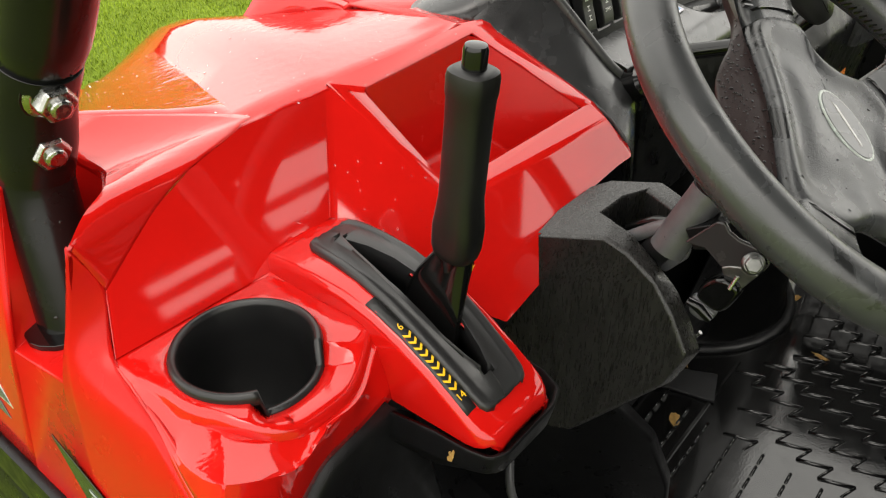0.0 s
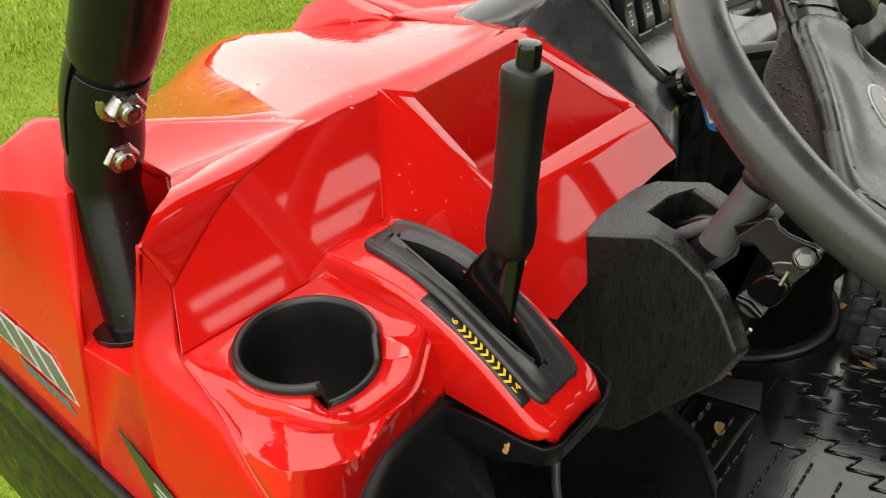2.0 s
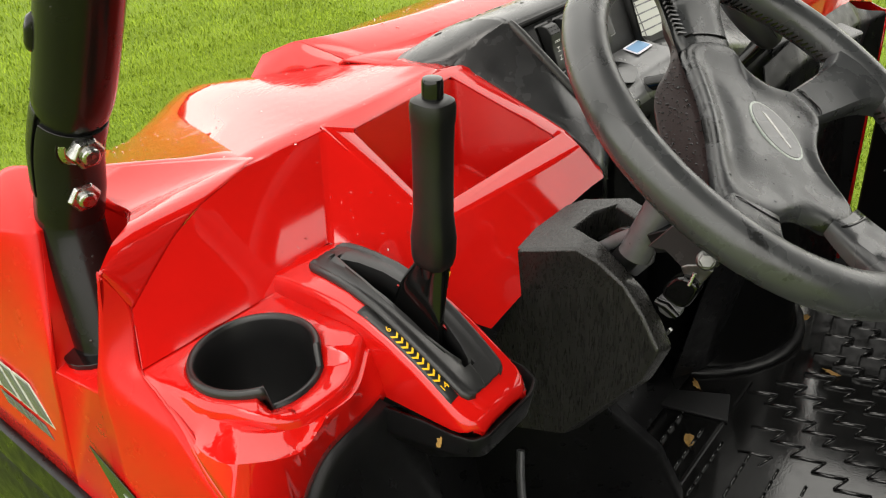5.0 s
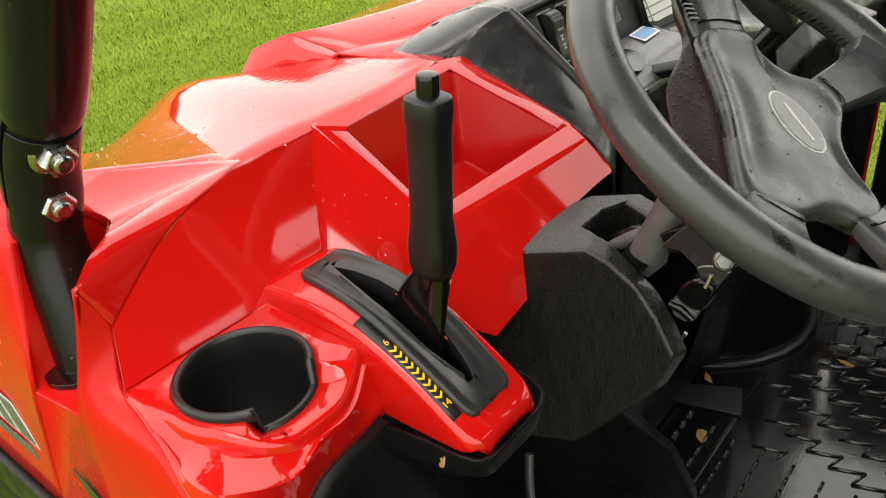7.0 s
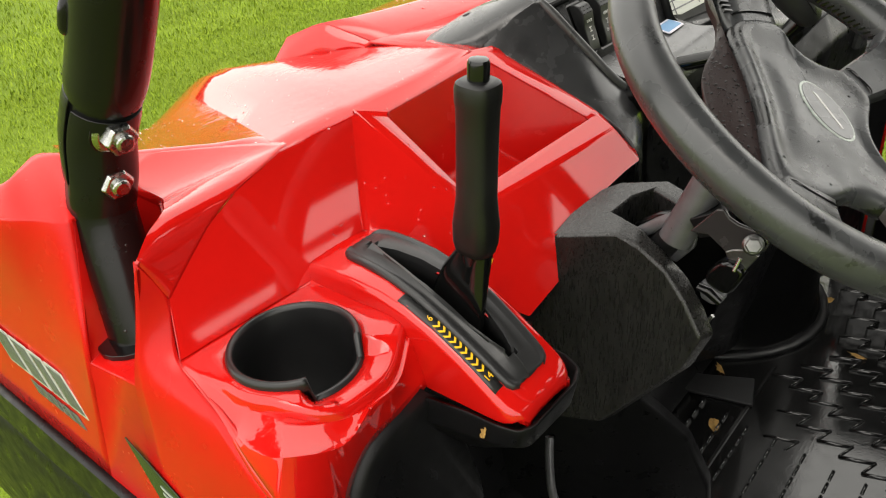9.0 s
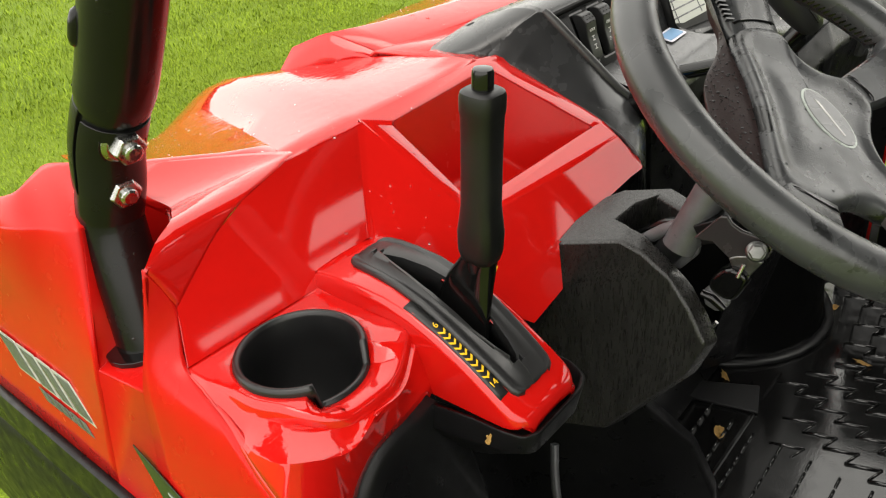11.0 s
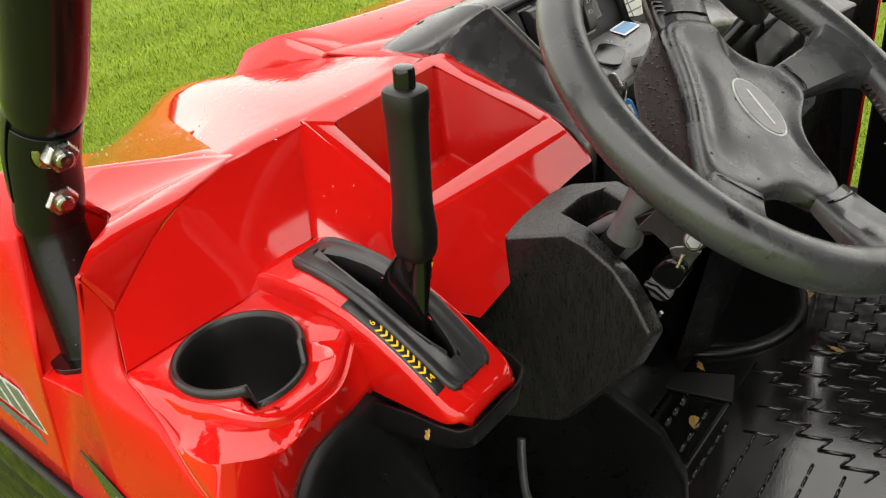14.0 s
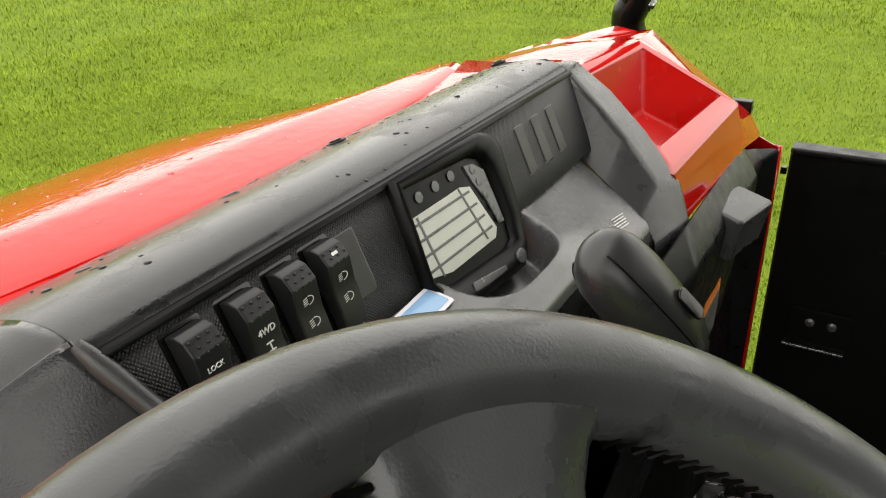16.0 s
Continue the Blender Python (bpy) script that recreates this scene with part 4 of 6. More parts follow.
def rocker(x, marks):
    w, d0, h = .0186, .0072, .052
    prof2 = [(0, .0015), (.001, .0085), (.004, .0125), (.012, .0150), (.020, .0130), (.026, .0112), (.032, .0108), (.042, .0100), (.049, .0085), (.052, .0015)]
    bmr = bmesh.new()
    Lr, Rr = [], []
    for d, hh in prof2:
        Lr.append(bmr.verts.new(on_panel(x - w / 2, d0 + d, hh)))
        Rr.append(bmr.verts.new(on_panel(x + w / 2, d0 + d, hh)))
    for i in range(len(Lr) - 1):
        bmr.faces.new((Lr[i], Rr[i], Rr[i + 1], Lr[i + 1]))
    bmr.faces.new(Lr)
    bmr.faces.new(Rr[::-1])
    bmr.faces.new((Lr[0], Lr[-1], Rr[-1], Rr[0]))
    body = finish(bmr, "rocker", SWITCH, ip, "black rocker switch with raised dots and white symbols")
    add_mods(body, .0012, 0, 2, 25)
    prism("switch_recess", rounded(w + .006, h + .004, .002), panel_pose(x, d0 + h / 2, .0012), .003, GLOSS, ip, bevel=.0004)

    def on_rocker(u, d, lift=0.0):
        for (a, ha), (b, hb) in zip(prof2, prof2[1:]):
            if a <= d <= b:
                hh = ha + (hb - ha) * (d - a) / (b - a)
                sl = (hb - ha) / (b - a)
                return plane_at(on_panel(x + u, d0 + d, hh + lift), (1, 0, 0), -PD - PN * sl)
    for i in range(3):
        for j in (-1, 0, 1):
            for top in (True,):
                d = .0055 + .0036 * i
                bmd = bmesh.new()
                bmesh.ops.create_icosphere(bmd, subdivisions=1, radius=.00085, matrix=on_rocker(j * .0055 + (.0014 if i % 2 else -.0014), d, .0001))
                finish(bmd, "dot", SWITCH, body)
    for kind, d, size in marks:
        m = on_rocker(0, d, .0003) @ Matrix.Scale(1 if kind in ("LOCK", "4WD", "2WD") else .78, 4)
        if kind in ("LOCK", "4WD", "2WD"):
            writing("marking", kind, m, size, WHITE, body)
        elif kind == "lamp":
            for i in range(4):
                prism("marking", [(-.0052, .0022 - i * .0014), (-.0012, .0028 - i * .0014), (-.0012, .0023 - i * .0014), (-.0052, .0017 - i * .0014)], m, .0002, WHITE, body, bevel=0)
            a_out = [(-.0006, .0032)] + [(-.0006 + .0052 * math.cos(radians(t)), .0032 * math.sin(radians(t))) for t in range(80, -81, -20)] + [(-.0006, -.0032)]
            a_in = [(-.0001, -.0026)] + [(-.0001 + .004 * math.cos(radians(t)), .0025 * math.sin(radians(t))) for t in range(-80, 81, 20)] + [(-.0001, .0026), (-.0006, .0032)]
            prism("marking", a_out + a_in[:-1], m, .0002, WHITE, body, bevel=0)
        elif kind == "axle":
            for q in ([(-.0005, .003), (.0005, .003), (.0005, -.003), (-.0005, -.003)], [(-.003, .003), (.003, .003), (.003, .002), (-.003, .002)], [(-.003, -.002), (.003, -.002), (.003, -.003), (-.003, -.003)]):
                prism("marking", q, m, .0002, WHITE, body, bevel=0)
        elif kind == "bar":
            prism("marking", rounded(.006, .0022, .0004, 1), m, .0002, WHITE, body, bevel=0)
    return body


rocker(-.2210, [("LOCK", .0205, .0036), ("axle", .0285, 1), ("axle", .037, 1)])
rocker(-.1885, [("4WD", .0205, .0050), ("axle", .0285, 1), ("2WD", .0370, .0048)])
rocker(-.1575, [("lamp", .0205, 1), ("lamp", .032, 1)])
rocker(-.1290, [("lamp", .0205, 1), ("lamp", .032, 1), ("bar", .0075, 1)])
prism("plate_recess", rounded(.0212, .0395, .001, 1), panel_pose(-.1065, .0300, .0011), .002, GLOSS, ip, bevel=0)
prism("blank_plate", rounded(.0192, .0372, .001, 1), panel_pose(-.1065, .0300, .0015), .002, SMOOTH_PANEL, ip, "plain grey blanking plate", bevel=.0004)
for i in range(3):
    x = .1180 + .0295 * i
    prism("blank_slot", rounded(.0156, .0392, .002, 2), panel_pose(x, .034, .0012), .002, GLOSS, ip, bevel=0)
    prism("blank_cover", rounded(.0138, .0372, .0015, 2), panel_pose(x, .034, .0018), .002, SMOOTH_PANEL, ip, "oblong blanking cover", bevel=.0003)

# display unit
disp = new("display_unit")
disp.parent = utv
tagged(disp, "dark display unit with a pale screen")
bez = [(-.056, .000), (.052, .001), (.068, .007), (.074, .020), (.066, .064), (.058, .092), (.046, .102), (-.030, .098), (-.052, .086), (-.062, .066)]
lens = [(-.049, .008), (.034, .0135), (.046, .0185), (.050, .028), (.050, .066), (.047, .080), (.036, .083), (-.034, .077), (-.048, .073), (-.056, .066)]


def dpts(pts):
    return [(x, -d) for x, d in pts]


DP = panel_pose(0, 0, .0030)
ring = []
for k, lift in ((0, -.004), (.04, .0055), (.30, .0075), (.75, .0060), (.95, .0035), (1.0, -.004)):
    ring.append([tuple(DP @ Vector((a + (c - a) * k, -(b + (d - b) * k), lift))) for (a, b), (c, d) in zip(bez, lens)])
loft("bezel", ring, DEEP, disp, "gloss black bezel with a rounded hood", close_v=True)
prism("lens_plate", dpts(lens), DP @ Matrix.Translation((0, 0, .0002)), .004, DEEP, disp, "dark display window", bevel=0)
prism("lcd_glass", dpts([(-.0535, .0265), (.012, .0275), (.0235, .031), (.030, .0505), (.036, .0665), (.030, .0720), (-.030, .0705), (-.0545, .0645)]), DP @ Matrix.Translation((0, 0, .0010)), .002, LCD, disp, "pale grey-green screen", bevel=.0003)
prism("lamp_strip", dpts([(.024, .0165), (.036, .0185), (.0465, .0265), (.0475, .066), (.0400, .0650), (.036, .046), (.028, .030)]), DP @ Matrix.Translation((0, 0, .0014)), .002, CHARCOAL, disp, "grey warning lamp strip", bevel=.0003)
for i in range(3):
    prism("warning_lamp", [(.0040 * math.cos(radians(a)), .0036 * math.sin(radians(a))) for a in range(0, 360, 30)], DP @ Matrix.Translation((-.033 + .020 * i, -.0175, .0012)), .001, CHARCOAL, disp, bevel=0)
for i in range(5):
    prism("warning_lamp", [(.0030 * math.cos(radians(a)), .0030 * math.sin(radians(a))) for a in range(0, 360, 30)], DP @ Matrix.Translation((.0325 + .0022 * i, -(.022 + .0098 * i), .0020)), .001, CHARCOAL, disp, bevel=0)
for i in range(4):
    o = .0125 * i
    prism("lcd_segment", dpts([(-.053 + .0002 * i, .0305 + o * .80), (.020 + .0035 * i, .0325 + o * .80), (.0205 + .0035 * i, .0342 + o * .80), (-.053 + .0002 * i, .0322 + o * .80)]), DP @ Matrix.Translation((0, 0, .0013)), .0003, CHARCOAL, disp, bevel=0)
for i in range(2):
    prism("lcd_segment", dpts([(-.044 + .052 * i, .0275), (-.0422 + .052 * i, .0275), (-.0390 + .060 * i, .069), (-.0408 + .060 * i, .069)]), DP @ Matrix.Translation((0, 0, .0014)), .0003, CHARCOAL, disp, bevel=0)
prism("maker_plate", rounded(.044, .0065, .0015, 2), DP @ Matrix.Translation((-.002, -.0895, .0072)) @ Matrix.Rotation(radians(-9), 4, 'Z'), .003, GREY, disp, bevel=.0005)
prism("set_button", [(.0065 * math.cos(radians(a)), .0055 * math.sin(radians(a))) for a in range(0, 360, 24)], DP @ Matrix.Translation((.042, -.0925, .0085)), .004, GREY, disp, "round button", bevel=.001)

# shelf, lower dash, gear lever, key
def shelf_profile(x):
    """The shelf is nearly level on the driver's side and curves down towards the far cheek."""
    flat = [(.3535, 1.072), (.340, 1.0695), (.322, 1.0645), (.306, 1.0595), (.295, 1.051), (.288, 1.038), (.285, .99), (.285, .90)]
    bent = [(.3590, 1.066), (.345, 1.0555), (.328, 1.0445), (.312, 1.0355), (.297, 1.0255), (.285, 1.0120), (.277, .980), (.277, .90)]
    k = max(0, min(1, (x - .03) / .16))
    k = k * k * (3 - 2 * k)
    return smooth_path([(x, a[0] + (b[0] - a[0]) * k, a[1] + (b[1] - a[1]) * k) for a, b in zip(flat, bent)], 12)


def recess_depth(x, y):
    """A scoop below the display, open towards the panel."""
    u, v = abs((x - .016) / .064), max(0, (.362 - y) / .058)
    e = (u ** 3.2 + v ** 3.2) ** (1 / 3.2)
    return max(0, min(1, (1.0 - e) / .14))


rows = []
for k in range(177):
    line = []
    for p in shelf_profile(-.225 + .441 * k / 176):
        d = recess_depth(p.x, p.y) if p.z > 1.02 else 0
        line.append(tuple(p - Vector((0, 0, .034 * d * d * (3 - 2 * d)))))
    rows.append(line)
loft("dash_shelf", [r[:61] for r in rows], GREY, utv, "dark grey dash shelf with a moulded recess")
loft("lower_dash", [r[60:] for r in rows[::4]], BLACK, utv, "black lower face of the dash")
prism("lever_gate", rounded(.055, .030, .013, 5), plane_at((-.150, .318, 1.0655), (.9, .35, 0.05), (-.3, .9, .25)), .003, GLOSS, utv, "dark gear lever opening", bevel=.001)
for i in range(5):
    prism("caution_print", rounded(.026 - .004 * (i % 2), .0009, .0003, 1), plane_at((.170 + .0016 * i, .2975 + .0019 * i, 1.0286 + .0013 * i), (.97, -.06, -.12), (.1, .82, .55)), .0003, WHITE, utv, bevel=0)
lab = prism("blue_label", rounded(.040, .020, .002, 2), plane_at((-.078, .338, 1.0708), (1, .05, 0), (0, .97, .22)), .0008, PAPER, utv, "white-edged blue label", bevel=0)
prism("label_field", rounded(.0345, .0145, .001, 2), plane_at((-.078, .338, 1.0712), (1, .05, 0), (0, .97, .22)), .0006, PALE_BLUE, lab, bevel=0)
gear = new("gear_lever")
gear.parent = utv
tagged(gear, "black gear lever with a rounded knob")
KT, KB = Vector((-.125, .225, 1.158)), Vector((-.096, .184, 1.100))
ka = (KB - KT).normalized()
kx = Vector((0, 1, 0))
kx = (kx - ka * kx.dot(ka)).normalized()
ky = ka.cross(kx)
kr = []
for s, r in ((0, .004), (.002, .011), (.006, .0165), (.014, .0205), (.028, .0220), (.045, .0215), (.060, .0195), (.074, .0160), (.080, .011)):
    kr.append([tuple(KT + ka * s + kx * r * .74 * math.cos(a) + ky * r * .90 * math.sin(a)) for a in [2 * math.pi * k / 24 for k in range(24)]])
loft("knob", kr, KNOB, gear, "smooth black knob with a seam", close_v=True, caps=True)
pipe("stem", [KT + ka * .07, Vector((-.10, .215, 1.07)), Vector((-.14, .315, 1.045))], [.009, .008, .008], GLOSS, gear)
for side in (radians(205), radians(335)):
    seam = [KT + ka * q + kx * (r + .0003) * .74 * math.cos(side) + ky * (r + .0003) * .90 * math.sin(side) for q, r in ((.004, .0140), (.008, .0180), (.014, .0205), (.028, .0220), (.045, .0215), (.060, .0195), (.072, .0165))]
    pipe("seam", smooth_path(seam, 4), .0005, DEEP, gear, sides=8)
prism("release", rounded(.018, .007, .003), plane_at(KT + ka * .050 - kx * .0178 + ky * .004, ka, ky), .002, GLOSS, gear, bevel=.0006)
ig = new("ignition_lock")
ig.parent = utv
tagged(ig, "black ignition switch barrel in the dash")
IC = Vector((-.224, .289, 1.052))
IN = Vector((-.15, -.80, .58)).normalized()
pipe("barrel", [IC + IN * -.012, IC + IN * .003, IC + IN * .006], [.0165, .0165, .0135], GLOSS, ig)
pipe("cap", [IC + IN * .004, IC + IN * .011], [.0098, .0090], BLACK, ig)
prism("mark", [(-.002, .004), (-.001, .004), (-.001, -.002), (.003, -.002), (.003, -.003), (-.002, -.003)], plane_at((-.190, .2865, 1.050), (1, 0, 0), (0, .75, .65)), .0003, GLOSS, utv, bevel=0)
key = new("key_with_tag")
tagged(key, "metal key in the ignition with a blue plastic tag", "key")
prism("key_bow", rounded(.014, .020, .005, 4), plane_at(IC + IN * .012, IN, (0, .2, 1)) @ Matrix.Translation((.011, 0, .001)), .0022, STEEL, key, "bright steel key bow", bevel=.0006)
ring = [IC + IN * .022 + Vector((.004, -.004, -.002)) + Vector((.006 * math.cos(a) + .004, -.002, .010 * math.sin(a) - .008)) for a in [2 * math.pi * k / 16 for k in range(17)]]
pipe("split_ring", ring, .0008, STEEL, key, sides=8)
TG = plane_at((-.203, .268, 1.022), (.55, -.80, -.03), (-.30, .35, .9)) @ Matrix.Rotation(radians(22), 4, 'Z')
tag_out = [(-.0085, .014), (-.006, .0185), (.006, .0185), (.0085, .014), (.0090, -.012), (.0075, -.017), (.003, -.0215), (-.003, -.0215), (-.0075, -.017), (-.0090, -.012)]
prism("tag", tag_out, TG, .0030, BLUE, key, "blue plastic key tag", bevel=.0008)
prism("tag_paper", rounded(.0125, .024, .001, 2), TG @ Matrix.Translation((0, .001, .0003)), .0006, PAPER, key, "white paper insert with handwriting", bevel=0)
for i in range(4):
    prism("handwriting", rounded(.0008, .016 - .003 * (i % 2), .0003, 1), TG @ Matrix.Translation((-.0042 + .0027 * i, .001 + .001 * (i % 2), .0006)), .0003, INK, key, bevel=0)
prism("tag_hole", [(.0016 * math.cos(radians(a)), .0022 * math.sin(radians(a))) for a in range(0, 360, 30)], TG @ Matrix.Translation((0, -.0175, .0003)), .0006, GLOSS, key, bevel=0)

# ---- steering wheel ----
sw = new("steering_wheel")
sw.parent = utv
tagged(sw, "black leather four-spoke steering wheel, wet")
WX = Vector((1, 0, 0))
WY = WN.cross(WX)


def on_wheel(u, v, h=0.0):
    return WC + WX * u + WY * v + WN * h


RW, rw = .1475, .0148
rows = []
for i in range(96):
    a = 2 * math.pi * i / 96
    rows.append([tuple(on_wheel((RW + rw * math.cos(b)) * math.sin(a), (RW + rw * math.cos(b)) * math.cos(a), rw * 1.0 * math.sin(b))) for b in [2 * math.pi * k / 20 for k in range(20)]])
loft("rim", rows, RIM, sw, "leather covered rim", close_u=True, close_v=True)


def pol(r, a):
    return r * math.sin(radians(a)), r * math.cos(radians(a))


# spokes: from the hub seam out to the rim, angles clockwise from the top
SPOKES = [(6, 42, .083, 14, 48), (87, 113, .067, 84, 117), (-178, -153, .091, -176, -150), (-124, -101, .098, -122, -96)]
for a0, a1, r0, b0, b1 in SPOKES:
    rows = []
    for k in range(9):
        t = k / 8
        r = r0 - .006 + (RW - .002 - r0 + .006) * t
        fl = max(0, t - .45) / .55
        A0, A1 = a0 + (b0 - a0) * t, a1 + (b1 - a1) * t
        mid, half = (A0 + A1) / 2, (A1 - A0) / 2 * (r0 / r) ** .8
        half *= 1 + .75 * fl ** 3
        hh = -.0105 + .0145 * t - .003 * math.sin(math.pi * t)
        th = .0060 + .0065 * t
        ring_pts = []
        for s, e in ((-1, 0), (-.97, .55), (-.85, .9), (-.4, 1), (0, 1.02), (.4, 1), (.85, .9), (.97, .55), (1, 0), (.95, -.8), (.5, -1), (-.5, -1), (-.95, -.8)):
            u, v = pol(r, mid + half * s)
            ring_pts.append(tuple(on_wheel(u, v, hh + th * e - .004)))
        rows.append(ring_pts)
    loft("spoke", rows, RIM, sw, "smooth leather spoke sleeve", close_v=True, caps=True)

pad_out = [(.009, .084), (.034, .0755), (.058, .063), (.043, .049), (.040, .034), (.049, .012), (.067, .003), (.0675, -.012), (.063, -.027), (.047, -.032), (.030, -.0365), (.011, -.046), (-.005, -.068), (-.009, -.089), (-.024, -.090), (-.041, -.083),
           (-.044, -.068), (-.058, -.055), (-.079, -.052), (-.094, -.038), (-.105, -.022), (-.088, -.003), (-.060, .016), (-.030, .040), (-.008, .066)]
rows = []
cx, cy = .000, -.006
for sc, h in ((1.0, -.030), (1.0, -.016), (.985, -.0115), (.95, -.0085), (.88, -.0070), (.78, -.0085), (.68, -.0100), (.56, -.0105), (.42, -.0100), (.25, -.0108), (.08, -.0112)):
    dent = .0034 * max(0, 1 - abs(sc - .68) / .24)
    rows.append([tuple(on_wheel(cx + (u - cx) * sc, cy + (v - cy) * sc, h - dent * max(0, min(1, (.03 - u) / .05)) * max(0, min(1, (v + .06) / .05)))) for u, v in pad_out])
bm = bmesh.new()
g = [[bm.verts.new(p) for p in r] for r in rows]
for i in range(len(g) - 1):
    for j in range(len(pad_out)):
        k = (j + 1) % len(pad_out)
        bm.faces.new((g[i][j], g[i][k], g[i + 1][k], g[i + 1][j]))
bm.faces.new(g[-1])
bm.faces.new(g[0][::-1])
hub = finish(bm, "hub_pad", LEATHER, sw, "grained black hub pad, wet")
sub = hub.modifiers.new("smooth", 'SUBSURF')
sub.levels = sub.render_levels = 2
# side cover that falls from the edge of the pad and of the top spoke
edge_in = smooth_path([(.0300, .1290, -.0040), (.0200, .1060, -.0100), (.0090, .0845, -.0160), (-.0080, .0665, -.0160), (-.0300, .0405, -.0160), (-.0450, .0285, -.0160), (-.0600, .0165, -.0160), (-.0750, .0065, -.0160), (-.0880, -.0025, -.0160)], 4)
edge_out = smooth_path([(.0460, .1150, -.0225), (.0310, .1035, -.0225), (.0160, .0870, -.0225), (-.0090, .0750, -.0225), (-.0460, .0645, -.0225), (-.0700, .0470, -.0225), (-.0900, .0270, -.0225), (-.1010, .0090, -.0225), (-.1070, -.0110, -.0225)], 4)
rows = []
for a, b in zip(edge_in, edge_out):
    line = [a.lerp(b, k) + Vector((0, 0, .002 * math.sin(math.pi * k))) for k in (0, .1, .25, .45, .65, .85, 1)]
    rows.append([tuple(on_wheel(*p)) for p in line + [b + Vector((.003, -.002, -.006)), b + Vector((.014, -.012, -.016))]])
loft("hub_cover", rows, COVER, sw, "dull brown-black side cover with rain drops")
for i, (a0, a1, r0, b0, b1) in enumerate(SPOKES):
    seam = [on_wheel(*pol(r0 + .001, a0 + (a1 - a0) * k / 12), -.0138 + .0068 * (1 - abs(k / 6 - 1) ** 8)) for k in range(1, 12)]
    pipe("seam", seam, .0011, GLOSS, sw, sides=8)
BL = Vector((-.37, -.93)).normalized()
bmx = plane_at(on_wheel(.004, -.010, -.0105), WX * BL.x + WY * BL.y, WX * -BL.y + WY * BL.x)
prism("badge_ring", [(.0275 * math.cos(radians(a)), .0165 * math.sin(radians(a))) for a in range(0, 360, 10)], bmx @ Matrix.Translation((0, 0, .0004)), .003, SILVER, sw, "thin silver oval ring", bevel=.0006)
prism("badge", [(.0255 * math.cos(radians(a)), .0147 * math.sin(radians(a))) for a in range(0, 360, 10)], bmx @ Matrix.Translation((0, 0, .0009)), .002, BADGE, sw, "grey oval badge", bevel=.0004)
prism("badge_mark", [(-.017, -.0010), (-.014, .0012), (.017, .0009), (.017, -.0008)], bmx @ Matrix.Translation((0, 0, .0012)), .0003, WHITE, sw, bevel=0)
# stitches along the inner edge of the rim beside the openings
for lo, hi in ((48, 88), (114, 178), (-150, -124)):
    bm = bmesh.new()
    a = lo
    while a < hi:
        for hgt, rr in ((-.0050, .1335), ):
            u, v = pol(rr, a)
            c = on_wheel(u, v, hgt)
            t = (on_wheel(*pol(rr, a + .5), hgt) - on_wheel(*pol(rr, a - .5), hgt)).normalized()
            n2 = (on_wheel(0, 0, 0) - on_wheel(u, v, 0)).normalized() + WN * .05
            s = n2.cross(t).normalized()
            m = Matrix((s, t, n2.normalized())).transposed().to_4x4()
            m.translation = c
            bmesh.ops.create_cube(bm, size=1, matrix=m @ Matrix.Rotation(radians(30), 4, 'Z') @ Matrix.Diagonal((.0054, .0013, .0018, 1)))
        a += 2.1
    finish(bm, "stitching", GLOSS, sw, "raised black cross stitching", smooth=False)
bm = bmesh.new()
for k in range(13):
    u, v = pol(.088 + .0036 * k, 9 + .45 * k)
    bmesh.ops.create_cube(bm, size=1, matrix=plane_at(on_wheel(u, v, -.0085 + .0008 * k), WX * .9 - WY * .45, WX * .45 + WY * .9) @ Matrix.Diagonal((.0080, .0016, .0026, 1)))
finish(bm, "stitching", GLOSS, sw, "raised black cross stitching", smooth=False)

# ---- bonnet and cowl ----
def hood_rear(x):
    return .487 + .045 * min(1.2, abs((x - MX) / .334)) ** 2


def hood_rise(dy):
    """The rear edge slopes up as a strip, then the side dies away to the front."""
    return min(1, max(0, dy) / .044) * max(0, 1 - max(0, dy - .044) / .06)


hoodp = [(-.002, -.005), (0, -.001), (.002, .0003), (.007, .0012), (.012, .0022), (.016, .0030), (.044, .0070), (.050, .0074), (.056, .0070), (.085, .0020), (.13, -.008), (.20, -.026), (.30, -.062), (.42, -.115), (.57, -.20), (.66, -.30)]
rows = []
nx = 22
for i in range(nx + 1):
    s = -1 + 2 * i / nx
    r = []
    for dy, dz in hoodp:
        wid = .334 + .48 * max(0, min(dy, .16))
        x = MX + s * wid
        y = hood_rear(MX + s * .334) + dy
        z = 1.1115 + dz + (.0135 if s < 0 else .003) * abs(s) ** 3 * hood_rise(dy) - .006 * s * s - 1.1 * s ** 4 * max(0, dy - .085) - (.50 * s * s * max(0, dy - .01) if s > 0 else 0)
        r.append((x, y, z))
    rows.append(r)
hood = loft("bonnet", rows, RED, utv, "glossy wet red bonnet", thick=.003)
add_edge = [[(MX + s * (.334 + .48 * max(0, min(dy, .16))), hood_rear(MX + s * .334) + dy, 1.1115 + dz + .0135 * hood_rise(dy) - .006 - 1.1 * max(0, dy - .085)), (MX + s * (.338 + .48 * max(0, min(dy, .16))) * 1.0, hood_rear(MX + s * .334) + dy, 1.1115 + dz - .045 - 1.1 * max(0, dy - .085))] for s in (-1,) for dy, dz in hoodp[1:12]]
loft("bonnet_edge", add_edge, RED, utv, thick=.003)
rows = []
for i in range(13):
    x = -.352 + .690 * i / 12
    rows.append([(x, .455, 1.1105), (x, .478, 1.1098), (x, hood_rear(x) - .003, 1.1080), (x, hood_rear(x) + .003, 1.1040), (x, hood_rear(x) + .03, 1.085)])
